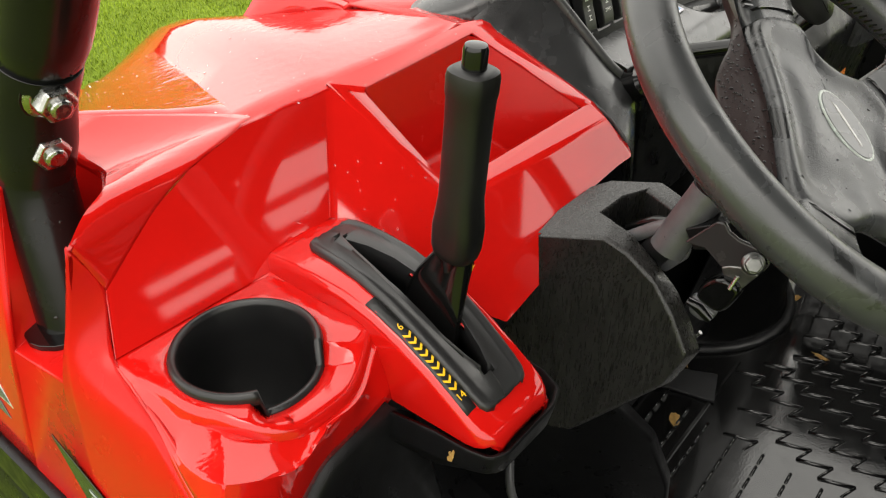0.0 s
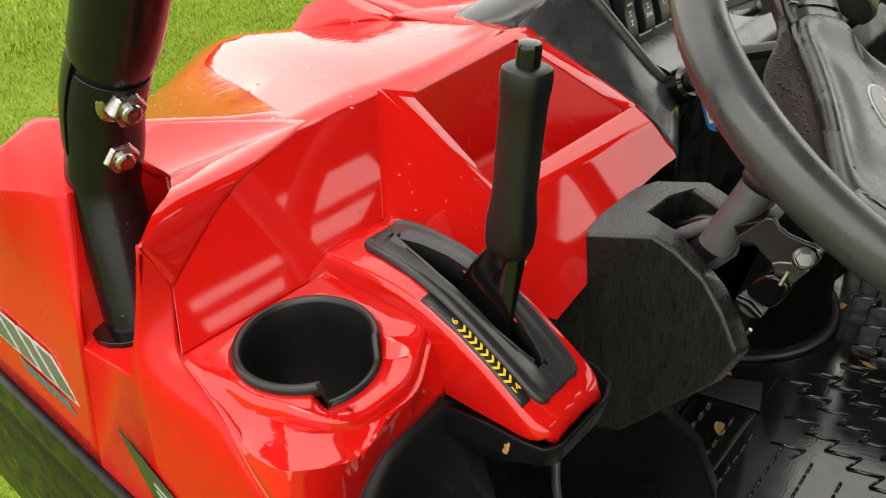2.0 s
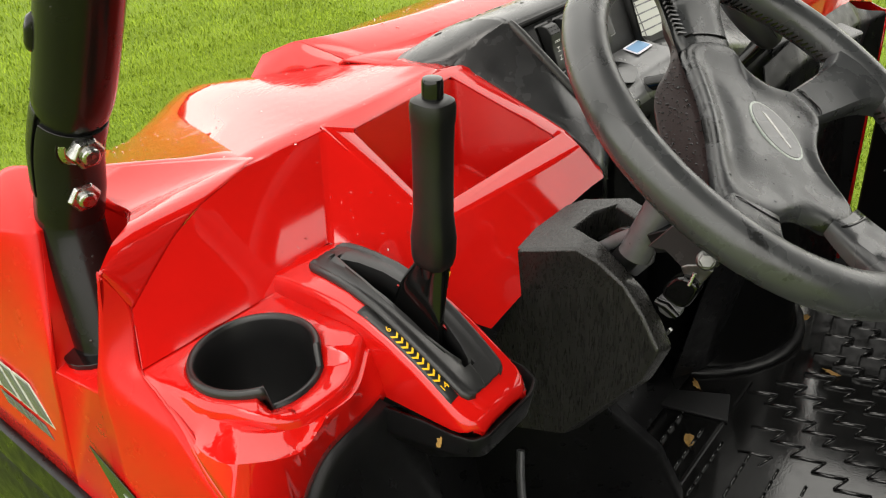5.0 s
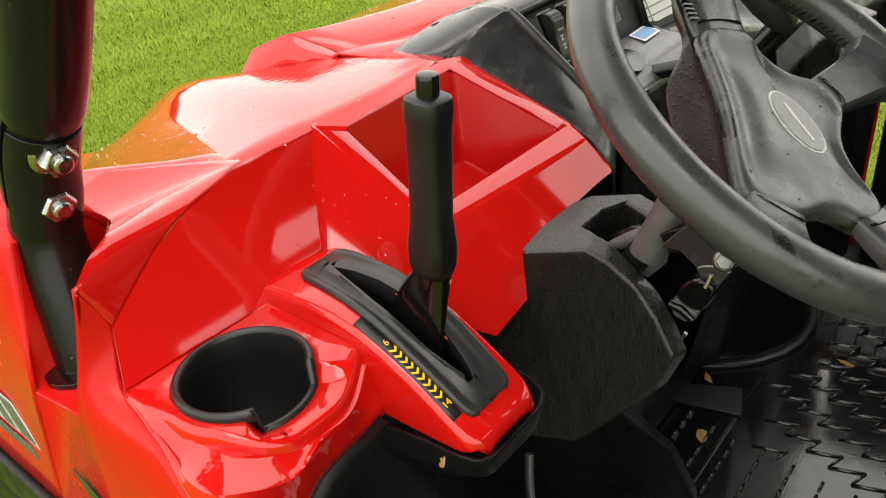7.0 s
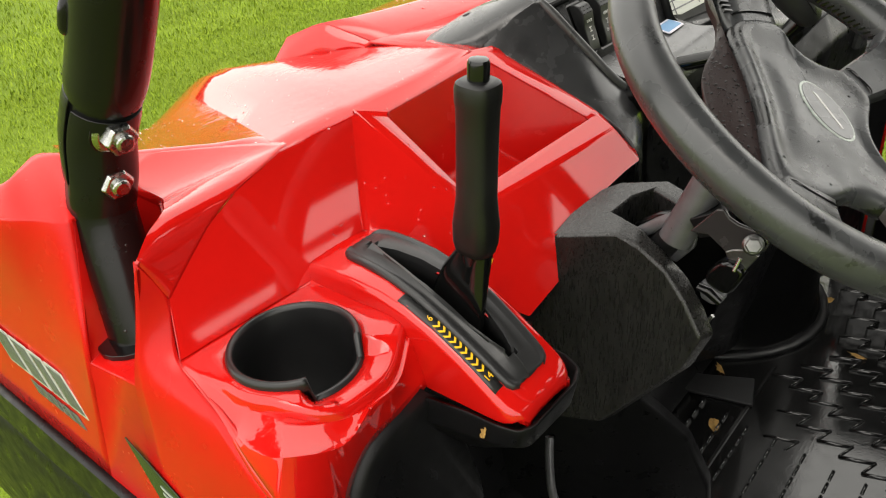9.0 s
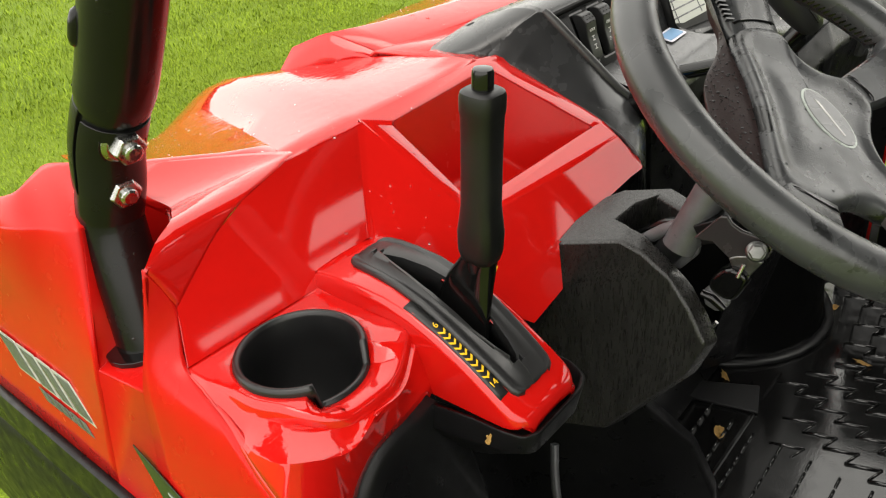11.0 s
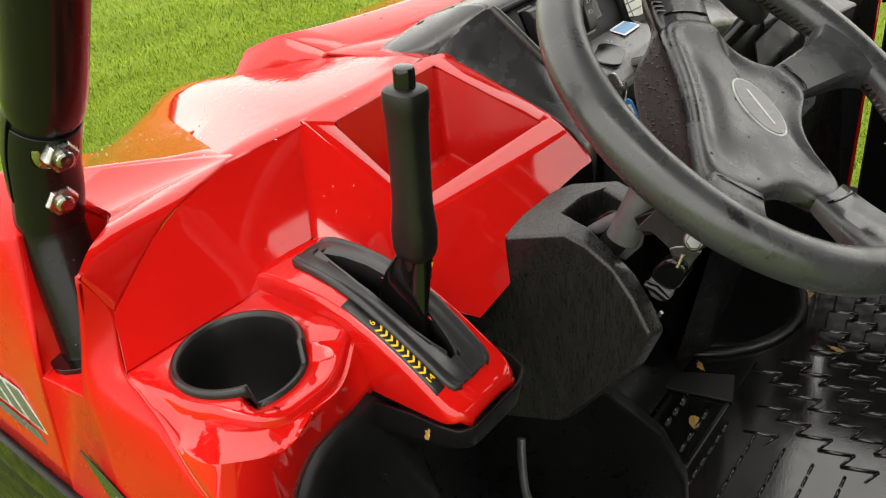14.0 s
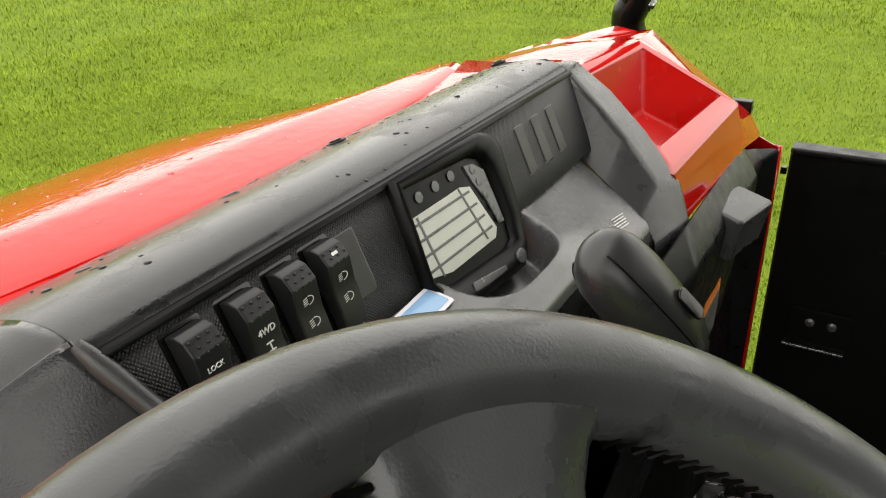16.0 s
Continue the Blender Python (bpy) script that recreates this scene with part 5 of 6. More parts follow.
loft("cowl_strip", rows, RED, utv, "red cowl strip behind the bonnet", thick=.003)

# ---- side trim, lettering shapes, stickers ----
loft("side_band", [[(-.753, y, .877), (-.759, y, .874), (-.760, y, .845), (-.757, y, .820), (-.750, y, .815)] for y in (.0, .2, .4, .6, .82)], BLACK, utv, "wet black side band", thick=.003)
loft("lower_side", [[(-.748, y, .822), (-.756, y, .79), (-.758, y, .66), (-.75, y, .55), (-.72, y, .50)] for y in (-.05, .2, .4, .6, .82, 1.05)], BLACK, utv, "black plastic lower side", thick=.004)
NM = plane_at((-.7486, .482, .9315), (0, -1, 0), (.09, 0, 1))
x0 = 0.0
for w in (.029, .024, .031, .038):
    block = prism("name_block", [(x0 - w - .031, .031), (x0 - .031, .031), (x0, 0), (x0 - w, 0)], NM @ Matrix.Translation((0, 0, .0018)), .0008, SILVER, utv, "silver slanted block of the model name", bevel=.0002)
    prism("block_core", [(x0 - w - .0265, .0285), (x0 - .0320, .0285), (x0 - .0045, .0025), (x0 - w + .0015, .0025)], NM @ Matrix.Translation((0, 0, .0021)), .0005, CHARCOAL, block, "green-grey core of the block", bevel=0)
    x0 -= w + .004
x0 = -.012
for w in (.012, .012, .005, .013, .012, .012):
    prism("name_block", [(x0 - w - .010, -.006), (x0 - .010, -.006), (x0, -.016), (x0 - w, -.016)], NM @ Matrix.Translation((0, 0, .0016)), .0006, CHARCOAL, utv, "small dark slanted block", bevel=0)
    x0 -= w + .003
EM = plane_at((-.7515, .355, .93), (0, -1, 0), (0, 0, 1))
prism("sticker", [(-.060, .024), (.10, -.05), (.02, -.05), (-.03, -.045)], EM @ Matrix.Translation((0, 0, .001)), .001, surface("dark_green_sticker", (.02, .035, .02), .15), utv, "dark green triangular sticker", bevel=0)
for i in range(3):
    o = [(-.028 + i * .022, -.004 - i * .008), (-.012 + i * .022, -.008 - i * .008), (-.012 + i * .022, -.0105 - i * .008), (-.027 + i * .022, -.0068 - i * .008)]
    for dyy in (0, -.007, -.014):
        prism("sticker_bar", [(a, b + dyy) for a, b in o], EM @ Matrix.Translation((0, 0, .0016)), .0005, SILVER, utv, bevel=0)

# ---- right-hand side: jamb, glove panel, grab handle, half door ----
panel("side_panel", {"a": (.703, .244, .936), "b": (.712, .246, .90), "c": (.728, .30, .878), "d": (.728, .72, .878), "e": (.715, .70, .965), "f": (.703, .290, .978), "g": (.703, .273, .949)}, ["a b c d e f g"], RED, utv, "glossy red fender side", bevel=.003, thick=.003)
GP = {"a": (.235, .262, 1.006), "b": (.49, .264, 1.0), "c": (.60, .274, .962), "d": (.66, .272, .945), "a2": (.225, .245, .975), "b2": (.50, .243, .965), "c2": (.60, .262, .940), "d2": (.665, .262, .925), "a3": (.21, .262, .80), "b3": (.50, .262, .80), "c3": (.61, .28, .80), "d3": (.675, .285, .80),
      "a4": (.2, .33, .42), "d4": (.699, .250, .40), "e1": (.699, .2465, .9375), "e3": (.699, .2455, .80), "o": (.15, .27, .99), "o2": (.15, .262, .95), "o3": (.15, .28, .80), "o4": (.15, .36, .42)}
panel("glove_panel", GP, ["a b b2 a2", "b c c2 b2", "c d d2 c2", "a2 b2 b3 a3", "b2 c2 c3 b3", "c2 d2 d3 c3", "a3 b3 c3 d3 d4 a4", "d e1 d2", "d2 e1 e3 d3", "d3 e3 d4", "a a2 o2 o", "a2 a3 o3 o2", "a3 a4 o4 o3"], BLACK, utv, "black plastic panel below the far tray", bevel=.005, thick=.004)
box("grab_handle", (.374, .243, .960), (.074, .042, .048), CHEEK_GREY, utv, "dark grey moulded grab handle", bevel=.010, rot=pose(0, 0, 0, 12, 0, -14))
prism("warning_label", rounded(.075, .030, .002), plane_at((.36, .2505, .885), (1, 0, 0), (0, .05, 1)), .001, ORANGE, utv, "orange and black warning label", bevel=0)
prism("warning_text", rounded(.070, .050, .002), plane_at((.36, .2495, .845), (1, 0, 0), (0, -.03, 1)), .001, CHARCOAL, utv, bevel=0)
loft("door_jamb", [[(.700, .2475, z), (.7005, .2435, z), (.704, .2430, z), (.709, .27, z)] for z in (.940, .85, .7, .56, .42)], RED, utv, "red painted door jamb", thick=.003)
door = new("half_door")
door.parent = utv
tagged(door, "black half door, shut, on the far side")
box("door_panel", (.737, -.2005, .655), (.03, .866, .545), DEEP, door, "black plastic inner door panel", bevel=.008)
box("top_rail", (.735, -.2005, .9295), (.034, .866, .010), BLACK, door, bevel=.003)
box("door_rib", (.7195, -.25, .80), (.006, .70, .006), DEEP, door, bevel=.002)
box("hinge_plate", (.7185, .150, .665), (.006, .085, .055), DEEP, door, "black steel hinge plate", bevel=.002)
for y in (.165, .135):
    hexnut("hinge_bolt", (.716, y, .672), (-1, 0, 0), .010, .005, door, washer=.007, material=ZINC)
box("latch_bar", (.717, .155, .628), (.006, .085, .003), STEEL, door, bevel=.001)
box("door_catch", (.700, .303, .990), (.016, .030, .018), BLACK, utv, "small black door catch on the fender", bevel=.004)
box("jamb_stud", (.708, .236, .905), (.008, .008, .010), GLOSS, utv, bevel=.002)

# ---- footwell ----
floor = new("floor_mat")
floor.parent = utv
tagged(floor, "wet black ribbed rubber floor mat")
loft("mat", [[(x, y, .386) for y in (-.75, -.2, .2, .45)] for x in (-.60, -.2, .2, .70)], RUBBER, floor, thick=.008)
fw = [(.47, 1.0), (.46, .80), (.46, .60), (.44, .48), (.40, .41), (.35, .391)]
loft("firewall", [[(x, y, z) for y, z in fw] for x in (-.62, -.2, .2, .69)], BLACK, utv, "black footwell bulkhead", thick=.004)
# wheel arch bulge on the far side of the footwell, with a paler lip
rows = []
for i in range(17):
    a = radians(-10 + 200 * i / 16)
    rows.append([(.405 + r * math.cos(a), .435 - r * math.sin(a), z) for r, z in ((.212, .389), (.208, .393), (.196, .395), (.190, .402), (.186, .45), (.178, .55), (.165, .66), (.13, .76), (.06, .80))])
loft("arch_bulge", rows, DEEP, utv, "smooth black wheel arch bulge", thick=.003)
loft("arch_lip", [r[:3] for r in [[(x, y, z + .0025) for x, y, z in q] for q in rows]], SMOOTH_PANEL, utv, "paler lip along the foot of the bulge", thick=.002)
loft("sill", [[(-.74, y, .50), (-.74, y, .44), (-.70, y, .40), (-.62, y, .392)] for y in (-.75, 0, .30)], BLACK, utv, "black sill", thick=.004)
loft("sill", [[(.765, y, .50), (.765, y, .385), (.72, y, .376), (.66, y, .380)] for y in (-.75, 0, .30)], BLACK, utv, "black sill", thick=.004)
pipe("hook_rod", smooth_path([(-.34, .335, .66), (-.352, .328, .635), (-.366, .315, .60), (-.362, .30, .565), (-.345, .285, .53), (-.33, .28, .50)], 4), .0052, DULLSTEEL, utv, "bent grey steel rod below the column")
panel("tunnel_side", {"a": (-.285, .46, .74), "b": (-.262, .300, .715), "c": (-.20, .225, .60), "d": (-.165, .205, .50), "e": (-.155, .20, .39), "f": (-.30, .47, .39), "a2": (-.245, .46, .735), "b2": (-.232, .307, .705), "c2": (-.178, .232, .595), "d2": (-.145, .212, .50), "e2": (-.135, .207, .39)},
      ["a b c d e f", "a b b2 a2", "b c c2 b2", "c d d2 c2", "d e e2 d2"], BLACK, utv, "black footwell side with a rounded edge", bevel=.006, thick=.003)

# roll cage overhead, with an unseen roof added to shade the cab
for sx in (0, 1):
    f = (lambda p: p) if not sx else (lambda p: (2 * MX - p[0], p[1], p[2]))
    pipe("cage_tube", [f(p) for p in smooth_path([(-.66, .19, 1.58), (-.645, .0, 1.84), (-.63, -.20, 1.90), (-.63, -.95, 1.90), (-.64, -1.05, 1.80), (-.66, -1.1, .60)], 4)], .0262, TUBE, utv, "black steel roll cage tube")
pipe("cage_tube", [(-.63, -.18, 1.90), (.60, -.18, 1.90)], .0262, TUBE, utv, "black steel roll cage tube")
pipe("cage_tube", [(-.63, -1.0, 1.88), (.60, -1.0, 1.88)], .0262, TUBE, utv, "black steel roll cage tube")

# Unseen bars and post, set to cut up the sky mirrored in the red wall.
for z in (1.525, 1.605):
    pipe("cage_tube", [(-.64, -.92, z), (.61, -.92, z)], .014, TUBE, utv, "black steel roll cage tube")
pipe("cage_tube", [(.02, -.92, 1.45), (.02, -.92, 1.84)], .045, TUBE, utv, "black steel roll cage tube")
# Added panels out of view: they block sky between the bars.
for x0, x1, z0, z1 in ((-.66, -.28, 1.44, 1.88), (-.28, -.02, 1.575, 1.88), (.41, .63, 1.44, 1.88), (.05, .41, 1.715, 1.88)):
    panel("rear_sky_block", {"a": (x0, -.93, z0), "b": (x1, -.93, z0), "c": (x1, -.95, z1), "d": (x0, -.95, z1)}, ["a b c d"], BLACK, utv, "unseen black panel that blocks the rear sky", bevel=0, thick=.012)
# Unseen bulkhead, its top edge set where the mirrored sky begins.
panel("rear_bulkhead", {"a": (-.62, -.78, .40), "b": (.60, -.78, .40), "c": (.60, -.90, 1.46), "d": (-.62, -.90, 1.46)}, ["a b c d"], BLACK, utv, "unseen black rear bulkhead that blocks reflected sky", bevel=0, thick=.05)
# Roof out of view, drawn wide to keep sky out of reflections.
rows = []
for x, dz in ((-.765, -.055), (-.755, -.012), (-.70, .0), (-.30, .018), (MX, .022), (.27, .018), (.595, .0), (.63, -.012), (.64, -.055)):
    rows.append([(x, y, 1.905 + dz + h) for y, h in ((.205, -.09), (.19, -.052), (.12, -.02), (-.40, .012), (-.90, .0), (-1.06, -.03), (-1.10, -.09))])
loft("roof", rows, BLACK, utv, "unseen black plastic roof, added to keep sky off the cab", thick=.01)
# Unseen seat, added to darken the footwell and reflections.
panel("seat_base", {"a": (-.60, -.30, .39), "b": (.60, -.30, .39), "c": (.60, -.28, .74), "d": (-.60, -.28, .74), "e": (-.60, -.80, .72), "f": (.60, -.80, .72)}, ["a b c d", "c d e f"], BLACK, utv, "unseen black bench seat base, added to dim the cab", bevel=.03, thick=.02)

# ---- wheels that carry the vehicle ----
def wheel(x, y, r=.315, w=.22):
    tyre = []
    for a in [2 * math.pi * k / 40 for k in range(40)]:
        tyre.append([(x + dx * w / 2, y + rr * math.cos(a), r + rr * math.sin(a)) for dx, rr in ((-.75, .165), (-1, .19), (-1, r - .05), (-.86, r - .012), (-.5, r), (.5, r), (.86, r - .012), (1, r - .05), (1, .19), (.75, .165))])
    road_wheel = new("road_wheel")
    road_wheel.parent = utv
    loft("tyre", tyre, BLACK, road_wheel, "black rubber off-road tyre", close_u=True)
    pipe("rim", [(x - .07, y, r), (x + .07, y, r)], .168, DULLSTEEL, road_wheel, "grey steel rim", sides=32)


for wx in (-.56, .535):
    for wy in (1.02, -1.02):
        wheel(wx, wy)
box("chassis", (-.012, -.05, .335), (.80, 2.2, .07), BLACK, utv, "black steel chassis under the floor", bevel=.01)

# ---- lawn ----
def lawn():
    m, n, l, b = nodes_of("lawn_grass")
    co = n.new("ShaderNodeTexCoord")
    big = n.new("ShaderNodeTexNoise")
    big.inputs["Scale"].default_value = 1.6
    big.inputs["Detail"].default_value = 8
    fine = n.new("ShaderNodeTexNoise")
    fine.inputs["Scale"].default_value = 90
    fine.inputs["Detail"].default_value = 6
    l.new(co.outputs["Object"], big.inputs["Vector"])
    l.new(co.outputs["Object"], fine.inputs["Vector"])
    add = n.new("ShaderNodeMath")
    add.operation = 'ADD'
    l.new(big.outputs[0], add.inputs[0])
    l.new(fine.outputs[0], add.inputs[1])
    ramp = n.new("ShaderNodeValToRGB")
    ramp.color_ramp.elements[0].position, ramp.color_ramp.elements[0].color = 0.38, (.105, .162, .011, 1)
    ramp.color_ramp.elements[1].position, ramp.color_ramp.elements[1].color = 0.62, (.160, .228, .018, 1)
    half = n.new("ShaderNodeMath")
    half.operation = 'MULTIPLY'
    half.inputs[1].default_value = 0.5
    l.new(add.outputs[0], half.inputs[0])
    l.new(half.outputs[0], ramp.inputs[0])
    l.new(ramp.outputs[0], b.inputs["Base Color"])
    b.inputs["Roughness"].default_value = .8
    b.inputs["Specular IOR Level"].default_value = .1
    bump = n.new("ShaderNodeBump")
    bump.inputs["Strength"].default_value = .8
    bump.inputs["Distance"].default_value = .03
    l.new(fine.outputs[0], bump.inputs["Height"])
    l.new(bump.outputs[0], b.inputs["Normal"])
    return m


GRASS = lawn()
bm = bmesh.new()
bmesh.ops.create_grid(bm, x_segments=2, y_segments=2, size=400)
ground = finish(bm, "ground", GRASS)
tagged(ground, "short green mown grass lawn, damp", "lawn", kind="structure")
# unseen tree line, added to darken the mirrored horizon: low, uneven, two rows deep
def unseen_woods():
    rng = np.random.default_rng(11)
    vs, fs = [], []
    for radius, tall in ((58, 1.1), (66, 1.7)):
        n = 900
        h = np.zeros(n)
        ang = np.arange(n) * 2 * np.pi / n
        for k, amp in ((5, .25), (13, .22), (31, .2), (74, .16), (151, .12), (300, .10)):
            h += amp * np.sin(k * ang + rng.uniform(0, 6.28))
        bulge = rng.uniform(-1.2, 1.2, n)
        base = len(vs)
        for level, (f, push) in enumerate(((0, 0), (.35, -1.0), (.7, -.6), (1.0, .8))):
            for i in range(n):
                r = radius + push + bulge[(i * 7 + level * 131) % n]
                z = tall * f * (1 + .35 * h[i]) + (rng.uniform(-.35, .35) if level == 3 else 0)
                vs.append((r * math.cos(ang[i]), r * math.sin(ang[i]), max(0, z)))
        for level in range(3):
            for i in range(n):
                j = (i + 1) % n
                a, b = base + level * n, base + (level + 1) * n
                fs.append((a + i, a + j, b + j, b + i))
    me = bpy.data.meshes.new("unseen_woods")
    me.from_pydata(vs, [], fs)
    me.materials.append(surface("dark_far_foliage", (.045, .060, .020), .8, vary=.5, vary_scale=.4, spec=.1))
    return tagged(new("unseen_woods", me), "unseen dark green hedge and trees, added to darken the mirrored horizon", "woods", kind="stuff")


unseen_woods()
# ---- tread bars of the floor mat ----
def bar_mesh(name, l, w, h):
    """A rubber rib: half round across, with sloped ends."""
    bm = bmesh.new()
    rows = []
    for x, k in ((-l / 2, 0), (-l / 2 + .002, 1), (l / 2 - .002, 1), (l / 2, 0)):
        rows.append([bm.verts.new((x, w / 2 * math.cos(a), h * k * math.sin(a))) for a in [math.pi * q / 5 for q in range(6)]])
    for a, b in zip(rows, rows[1:]):
        for q in range(5):
            bm.faces.new((a[q], b[q], b[q + 1], a[q + 1]))
    bmesh.ops.remove_doubles(bm, verts=bm.verts, dist=1e-6)
    bmesh.ops.recalc_face_normals(bm, faces=bm.faces)
    for f in bm.faces:
        f.smooth = True
    me = bpy.data.meshes.new(name)
    bm.to_mesh(me)
    bm.free()
    me.materials.append(RUBBER)
    return me


def tread(mesh, x, y, turn, z=.390):
    ob = new("tread_bar", mesh)
    ob.parent = floor
    ob.matrix_local = pose(x, y, z, 0, 0, turn)


# stepped treads: long ribs across, each joined to the next by a short slanting one
BAR, BAR2, DASH = bar_mesh("tread_bar", .053, .0050, .0040), bar_mesh("tread_bar", .031, .0042, .0030), bar_mesh("tread_bar", .023, .0050, .0040)
n_bar = 0
for i in range(-3, 9):
    for j in range(-9, 13):
        x, y = .1765 - .016 * i + .0662 * j, .1438 - .0368 * i + .0035 * j
        if n_bar >= 212 or not (.075 < x < .66 and -.30 < y < .30) or (x - .405) ** 2 + (y - .435) ** 2 < .058 or (x < .22 and y > .225):
            continue
        tread(BAR, x + .008, y - .025, math.degrees(math.atan2(-.0475, .0160)))
        tread(BAR2, x + .0005, y - .0430, math.degrees(math.atan2(.0115, -.031)))
        n_bar += 2
for y, first in ((.320, -.02), (.276, -.09), (.2375, -.10), (.192, -.10), (.145, -.11), (.100, -.12), (.055, -.12)):
    for k in range(7):
        tread(DASH, first + .0285 * k, y, 0)
loft("mat_seam", [[(x, .252, .3895), (x, .2535, .3925), (x, .2565, .3925), (x, .258, .3895)] for x in (-.15, .0, .12, .25)], RUBBER, floor, "raised seam across the mat", thick=.001)
prism("heel_pad", [(.100, .372), (.128, .248), (.194, .270), (.142, .380)][::-1], Matrix.Translation((0, 0, .3955)), .006, SMOOTH_PANEL, floor, "smooth heel pad", bevel=.002)

# ---- dry leaves ----
def dry_leaf(c, size, turn):
    r = random.Random(int(size * 1e5))
    bm = bmesh.new()
    mid = bm.verts.new((0, 0, size * .12))
    ring = []
    for k in range(14):
        a = 2 * math.pi * k / 14
        rr = size * (.45 + .55 * r.random())
        ring.append(bm.verts.new((rr * math.cos(a) * 1.5, rr * math.sin(a) * .65, size * .15 * r.random())))
    for k in range(14):
        bm.faces.new((mid, ring[k], ring[(k + 1) % 14]))
    ob = finish(bm, "dry_leaf", LEAFM, None, "", smooth=False)
    s = ob.modifiers.new("thickness", 'SOLIDIFY')
    s.thickness = .0006
    ob.matrix_world = pose(*c, 0, 0, turn)
    return ob


for c, size, turn in (((.054, .282, .392), .015, 20), ((.349, .149, .392), .012, 80), ((.49, .24, .392), .014, 150), ((.19, .33, .392), .012, 40)):
    tagged(dry_leaf(c, size, turn), "small curled yellow-brown leaf on the floor mat", "leaf", group="dry leaves on the mat")
lf = dry_leaf((-.6195, .196, .9705), .0042, 10)
lf.matrix_world = Matrix.Translation((-.6195, .196, .9715)) @ pose(0, 0, 0, 0, -80, 20)
tagged(lf, "small dry brown leaf stuck to the black trim", "leaf")

# ---- grass blades ----
def blades(name, n, area, size, seed):
    rng = np.random.default_rng(seed)
    x0, x1, y0, y1 = area
    px, py = rng.uniform(x0, x1, n), rng.uniform(y0, y1, n)
    keep = ~((px > -.72) & (px < .70) & (py < .95) & (py > -1.3))
    px, py = px[keep], py[keep]
    n = len(px)
    a = rng.uniform(0, 2 * np.pi, n)
    lean = rng.uniform(.15, 1.0, n) * size
    h = rng.uniform(.45, 1.0, n) * size
    w = rng.uniform(.055, .10, n) * size
    dx, dy = np.cos(a), np.sin(a)
    base1 = np.stack([px - dy * w, py + dx * w, np.zeros(n)], 1)
    base2 = np.stack([px + dy * w, py - dx * w, np.zeros(n)], 1)
    midp = np.stack([px + dx * lean * .35 , py + dy * lean * .35, h * .7], 1)
    tip = np.stack([px + dx * lean, py + dy * lean, h], 1)
    m1 = midp + np.stack([-dy * w * .8, dx * w * .8, np.zeros(n)], 1)
    m2 = midp - np.stack([-dy * w * .8, dx * w * .8, np.zeros(n)], 1)
    vs = np.concatenate([base1, base2, m1, m2, tip], 0)
    i = np.arange(n)
    me = bpy.data.meshes.new(name)
    quads = np.stack([i, i + n, i + 3 * n, i + 2 * n], 1)
    tris = np.stack([i + 2 * n, i + 3 * n, i + 4 * n], 1)
    me.vertices.add(len(vs))
    me.vertices.foreach_set("co", vs.ravel())
    me.loops.add(7 * n)
    me.loops.foreach_set("vertex_index", np.concatenate([quads.ravel(), tris.ravel()]))
    me.polygons.add(2 * n)
    me.polygons.foreach_set("loop_start", np.concatenate([4 * i, 4 * n + 3 * i]))
    me.update(calc_edges=True)
    me.validate()
    me.materials.append(BLADE)
    return tagged(new(name, me), "short bright green grass blades on the lawn", "grass", kind="stuff")


def blade_material():
    m, n, l, b = nodes_of("grass_blade")
    geo = n.new("ShaderNodeNewGeometry")
    ramp = n.new("ShaderNodeValToRGB")
    ramp.color_ramp.elements[0].color = (.155, .232, .014, 1)
    ramp.color_ramp.elements[1].color = (.225, .305, .022, 1)
    l.new(geo.outputs["Random Per Island"], ramp.inputs[0])
    co = n.new("ShaderNodeTexCoord")
    big = n.new("ShaderNodeTexNoise")
    big.inputs["Scale"].default_value = 2.2
    big.inputs["Detail"].default_value = 5
    l.new(co.outputs["Object"], big.inputs["Vector"])
    mr = n.new("ShaderNodeMapRange")
    mr.inputs[1].default_value, mr.inputs[2].default_value, mr.inputs[3].default_value, mr.inputs[4].default_value = .3, .7, .72, 1.2
    l.new(big.outputs[0], mr.inputs[0])
    mul = n.new("ShaderNodeVectorMath")
    mul.operation = 'SCALE'
    l.new(ramp.outputs[0], mul.inputs[0])
    l.new(mr.outputs[0], mul.inputs["Scale"])
    l.new(mul.outputs[0], b.inputs["Base Color"])
    b.inputs["Roughness"].default_value = .6
    b.inputs["Specular IOR Level"].default_value = .1
    b.inputs["Subsurface Weight"].default_value = 0.0
    return m


BLADE = blade_material()
blades("grass", 150000, (-2.6, 3.2, .3, 4.6), .020, 1)
blades("grass", 120000, (.6, 6.5, -1.5, 6.0), .024, 2)
blades("grass", 110000, (-3.0, 11.0, 4.4, 13.0), .040, 3)
blades("grass", 60000, (6.4, 13.0, -2.5, 4.6), .040, 4)

# ---- rain drops ----
WATER = bpy.data.materials.new("rain_water")
WATER.use_nodes = True
wb = WATER.node_tree.nodes["Principled BSDF"]
wb.inputs["Base Color"].default_value = (1, 1, 1, 1)
wb.inputs["Roughness"].default_value = .02
wb.inputs["Transmission Weight"].default_value = 1.0
wb.inputs["IOR"].default_value = 1.33

BEAD = surface("rain_bead_on_black", (0.010, 0.008, 0.008), 0.06, vary=0.05, rough_vary=0.02)


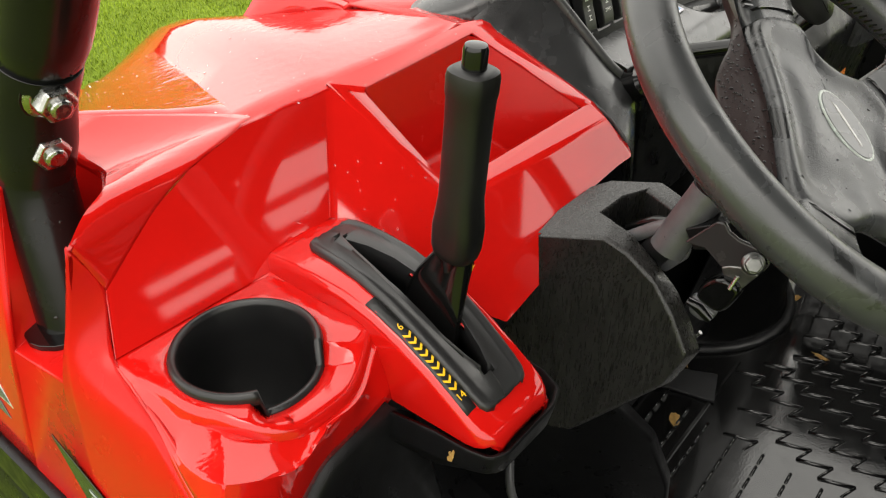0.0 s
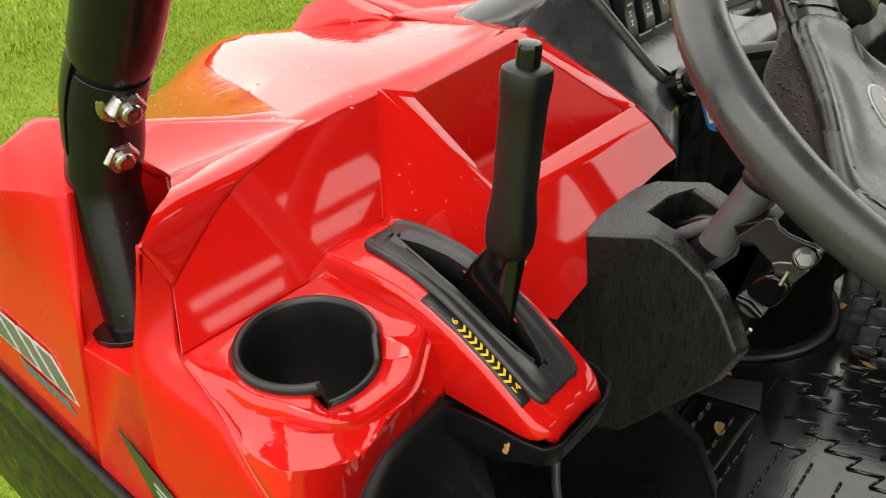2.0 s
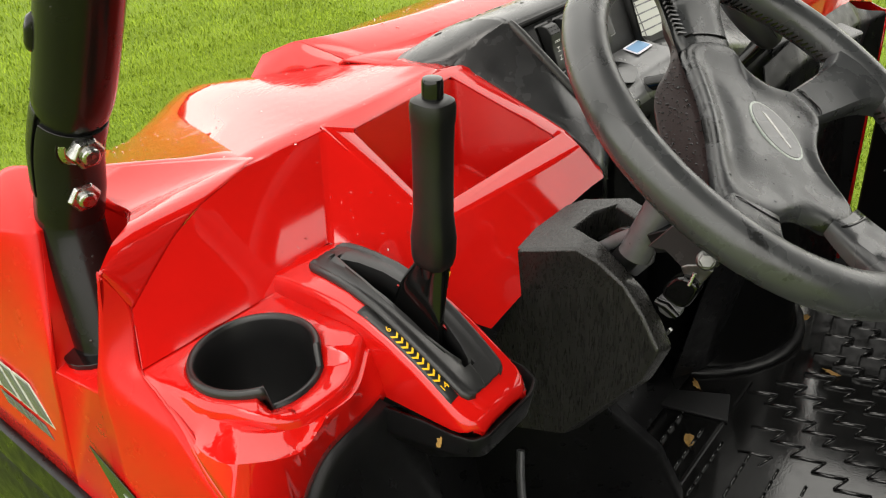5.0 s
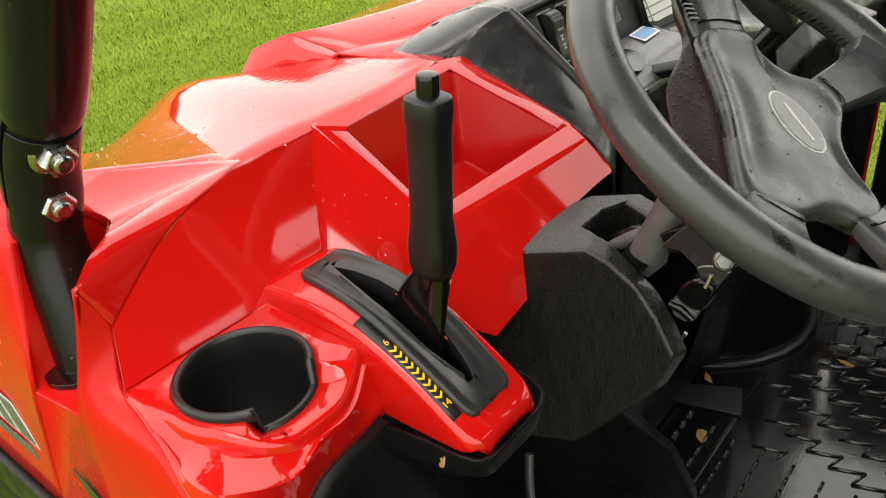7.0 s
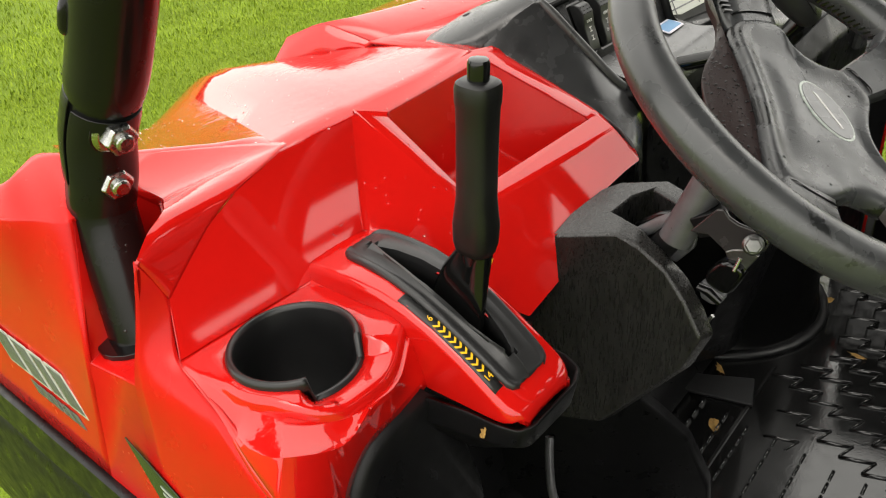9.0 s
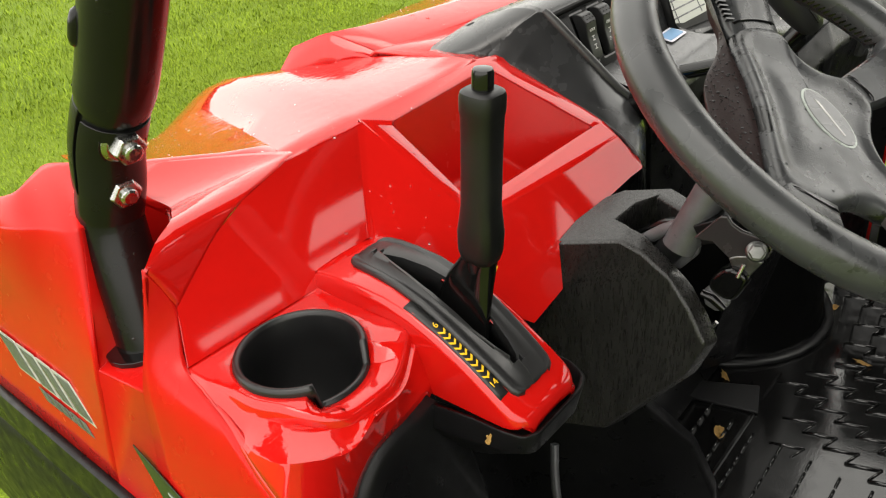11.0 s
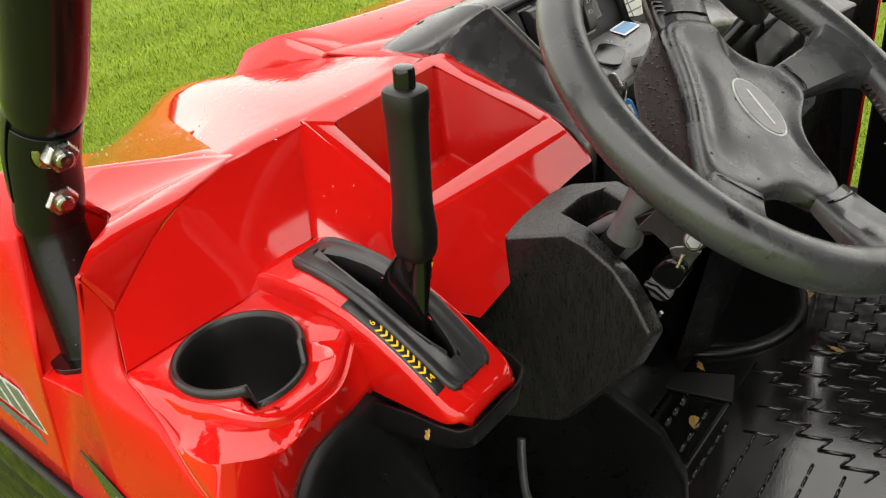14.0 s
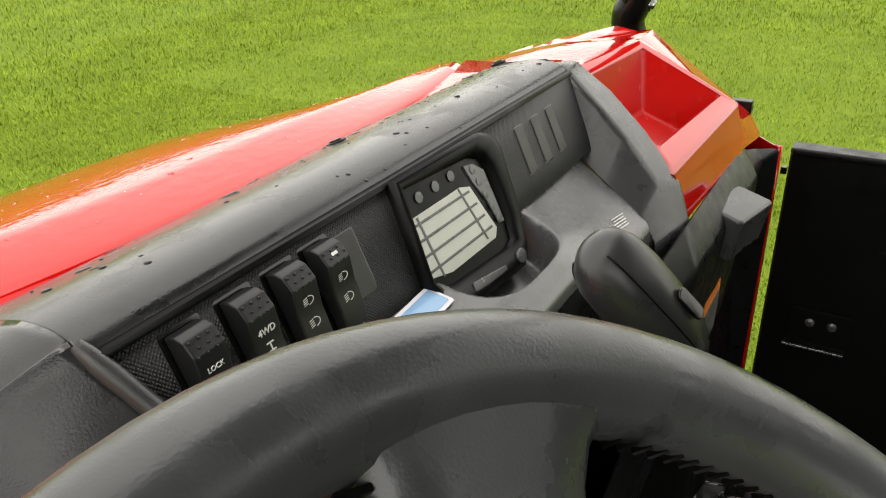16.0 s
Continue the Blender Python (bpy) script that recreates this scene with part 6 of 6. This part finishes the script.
def drops(name, obs, n, rmin, rmax, seed, test, label, lift=.0017, sub=1, water=WATER, along=1.5):
    """Small water beads lying on the skins of the given parts where test(place, normal) holds."""
    rng = random.Random(seed)
    tris = []
    for ob in obs:
        me = ob.data
        me.calc_loop_triangles()
        for t in me.loop_triangles:
            a, b, c = (ob.matrix_world @ me.vertices[i].co for i in t.vertices)
            nn = (b - a).cross(c - a)
            if nn.length > 1e-9:
                tris.append((a, b, c, nn.normalized(), nn.length / 2))
    weights = [t[4] for t in tris]
    bm = bmesh.new()
    made = tries = 0
    while made < n and tries < n * 40:
        tries += 1
        a, b, c, nn, _ = rng.choices(tris, weights)[0]
        u, v = rng.random(), rng.random()
        if u + v > 1:
            u, v = 1 - u, 1 - v
        p = a + (b - a) * u + (c - a) * v
        if nn.z < 0:
            nn = -nn
        if not test(p, nn):
            continue
        r = rmin + (rmax - rmin) * rng.random() ** 3
        x, y, z = frame_of(nn, (.3, .5, .1))
        m = Matrix((x * r * rng.uniform(.8, along), y * r, z * r * .32)).transposed().to_4x4()
        m.translation = p + nn * lift
        bmesh.ops.create_icosphere(bm, subdivisions=sub, radius=1, matrix=m)
        made += 1
    ob = finish(bm, name, water)
    return tagged(ob, label, "rain drops", kind="stuff")


bpy.context.view_layer.update()
drops("rain_drops", [crown], 170, .0003, .0009, 13, lambda p, nn: nn.z > .5 and p.y < .72, "clear rain drops on the fender crown", .0017, 2)
drops("rain_drops", [fender], 90, .0004, .0010, 3, lambda p, nn: nn.z > .5 and p.y > .30, "clear rain drops on the red body", .0017, 2)
drops("rain_drops", [hood], 160, .0006, .0020, 4, lambda p, nn: nn.z > .6 and p.y < .75, "clear rain drops on the red bonnet", .0017, 2)
drops("rain_drops", [pad], 26, .0012, .0022, 15, lambda p, nn: nn.z > .85 and .43 < p.y < .475, "long flat puddles of rain on the dash pad", .0015, 2, BEAD, 5.0)
drops("rain_drops", [pad], 60, .0008, .0022, 5, lambda p, nn: nn.z > .7, "clear rain drops on the dash pad", .0017, 2, BEAD)

tubes = [o for o in bpy.data.objects if o.name.startswith(("upper_tube", "lower_tube")) and o.matrix_world.translation.length < 9]
drops("rain_drops", [o for o in tubes if o.data.vertices[0].co.x < 0], 260, .0004, .0013, 6, lambda p, nn: p.z < 1.35 and p.y < .455, "clear rain drops on the roll bar", .0002, 2, BEAD)
cover = [o for o in bpy.data.objects if o.name == "hub_cover"]
drops("rain_drops", cover, 520, .0005, .0011, 7, lambda p, nn: nn.z > .25, "clear rain drops on the hub cover", .0003, 2, BEAD)
drops("rain_drops", [hub], 70, .0004, .0010, 8, lambda p, nn: nn.z > .5, "clear rain drops on the hub pad", .0002, 2, BEAD)
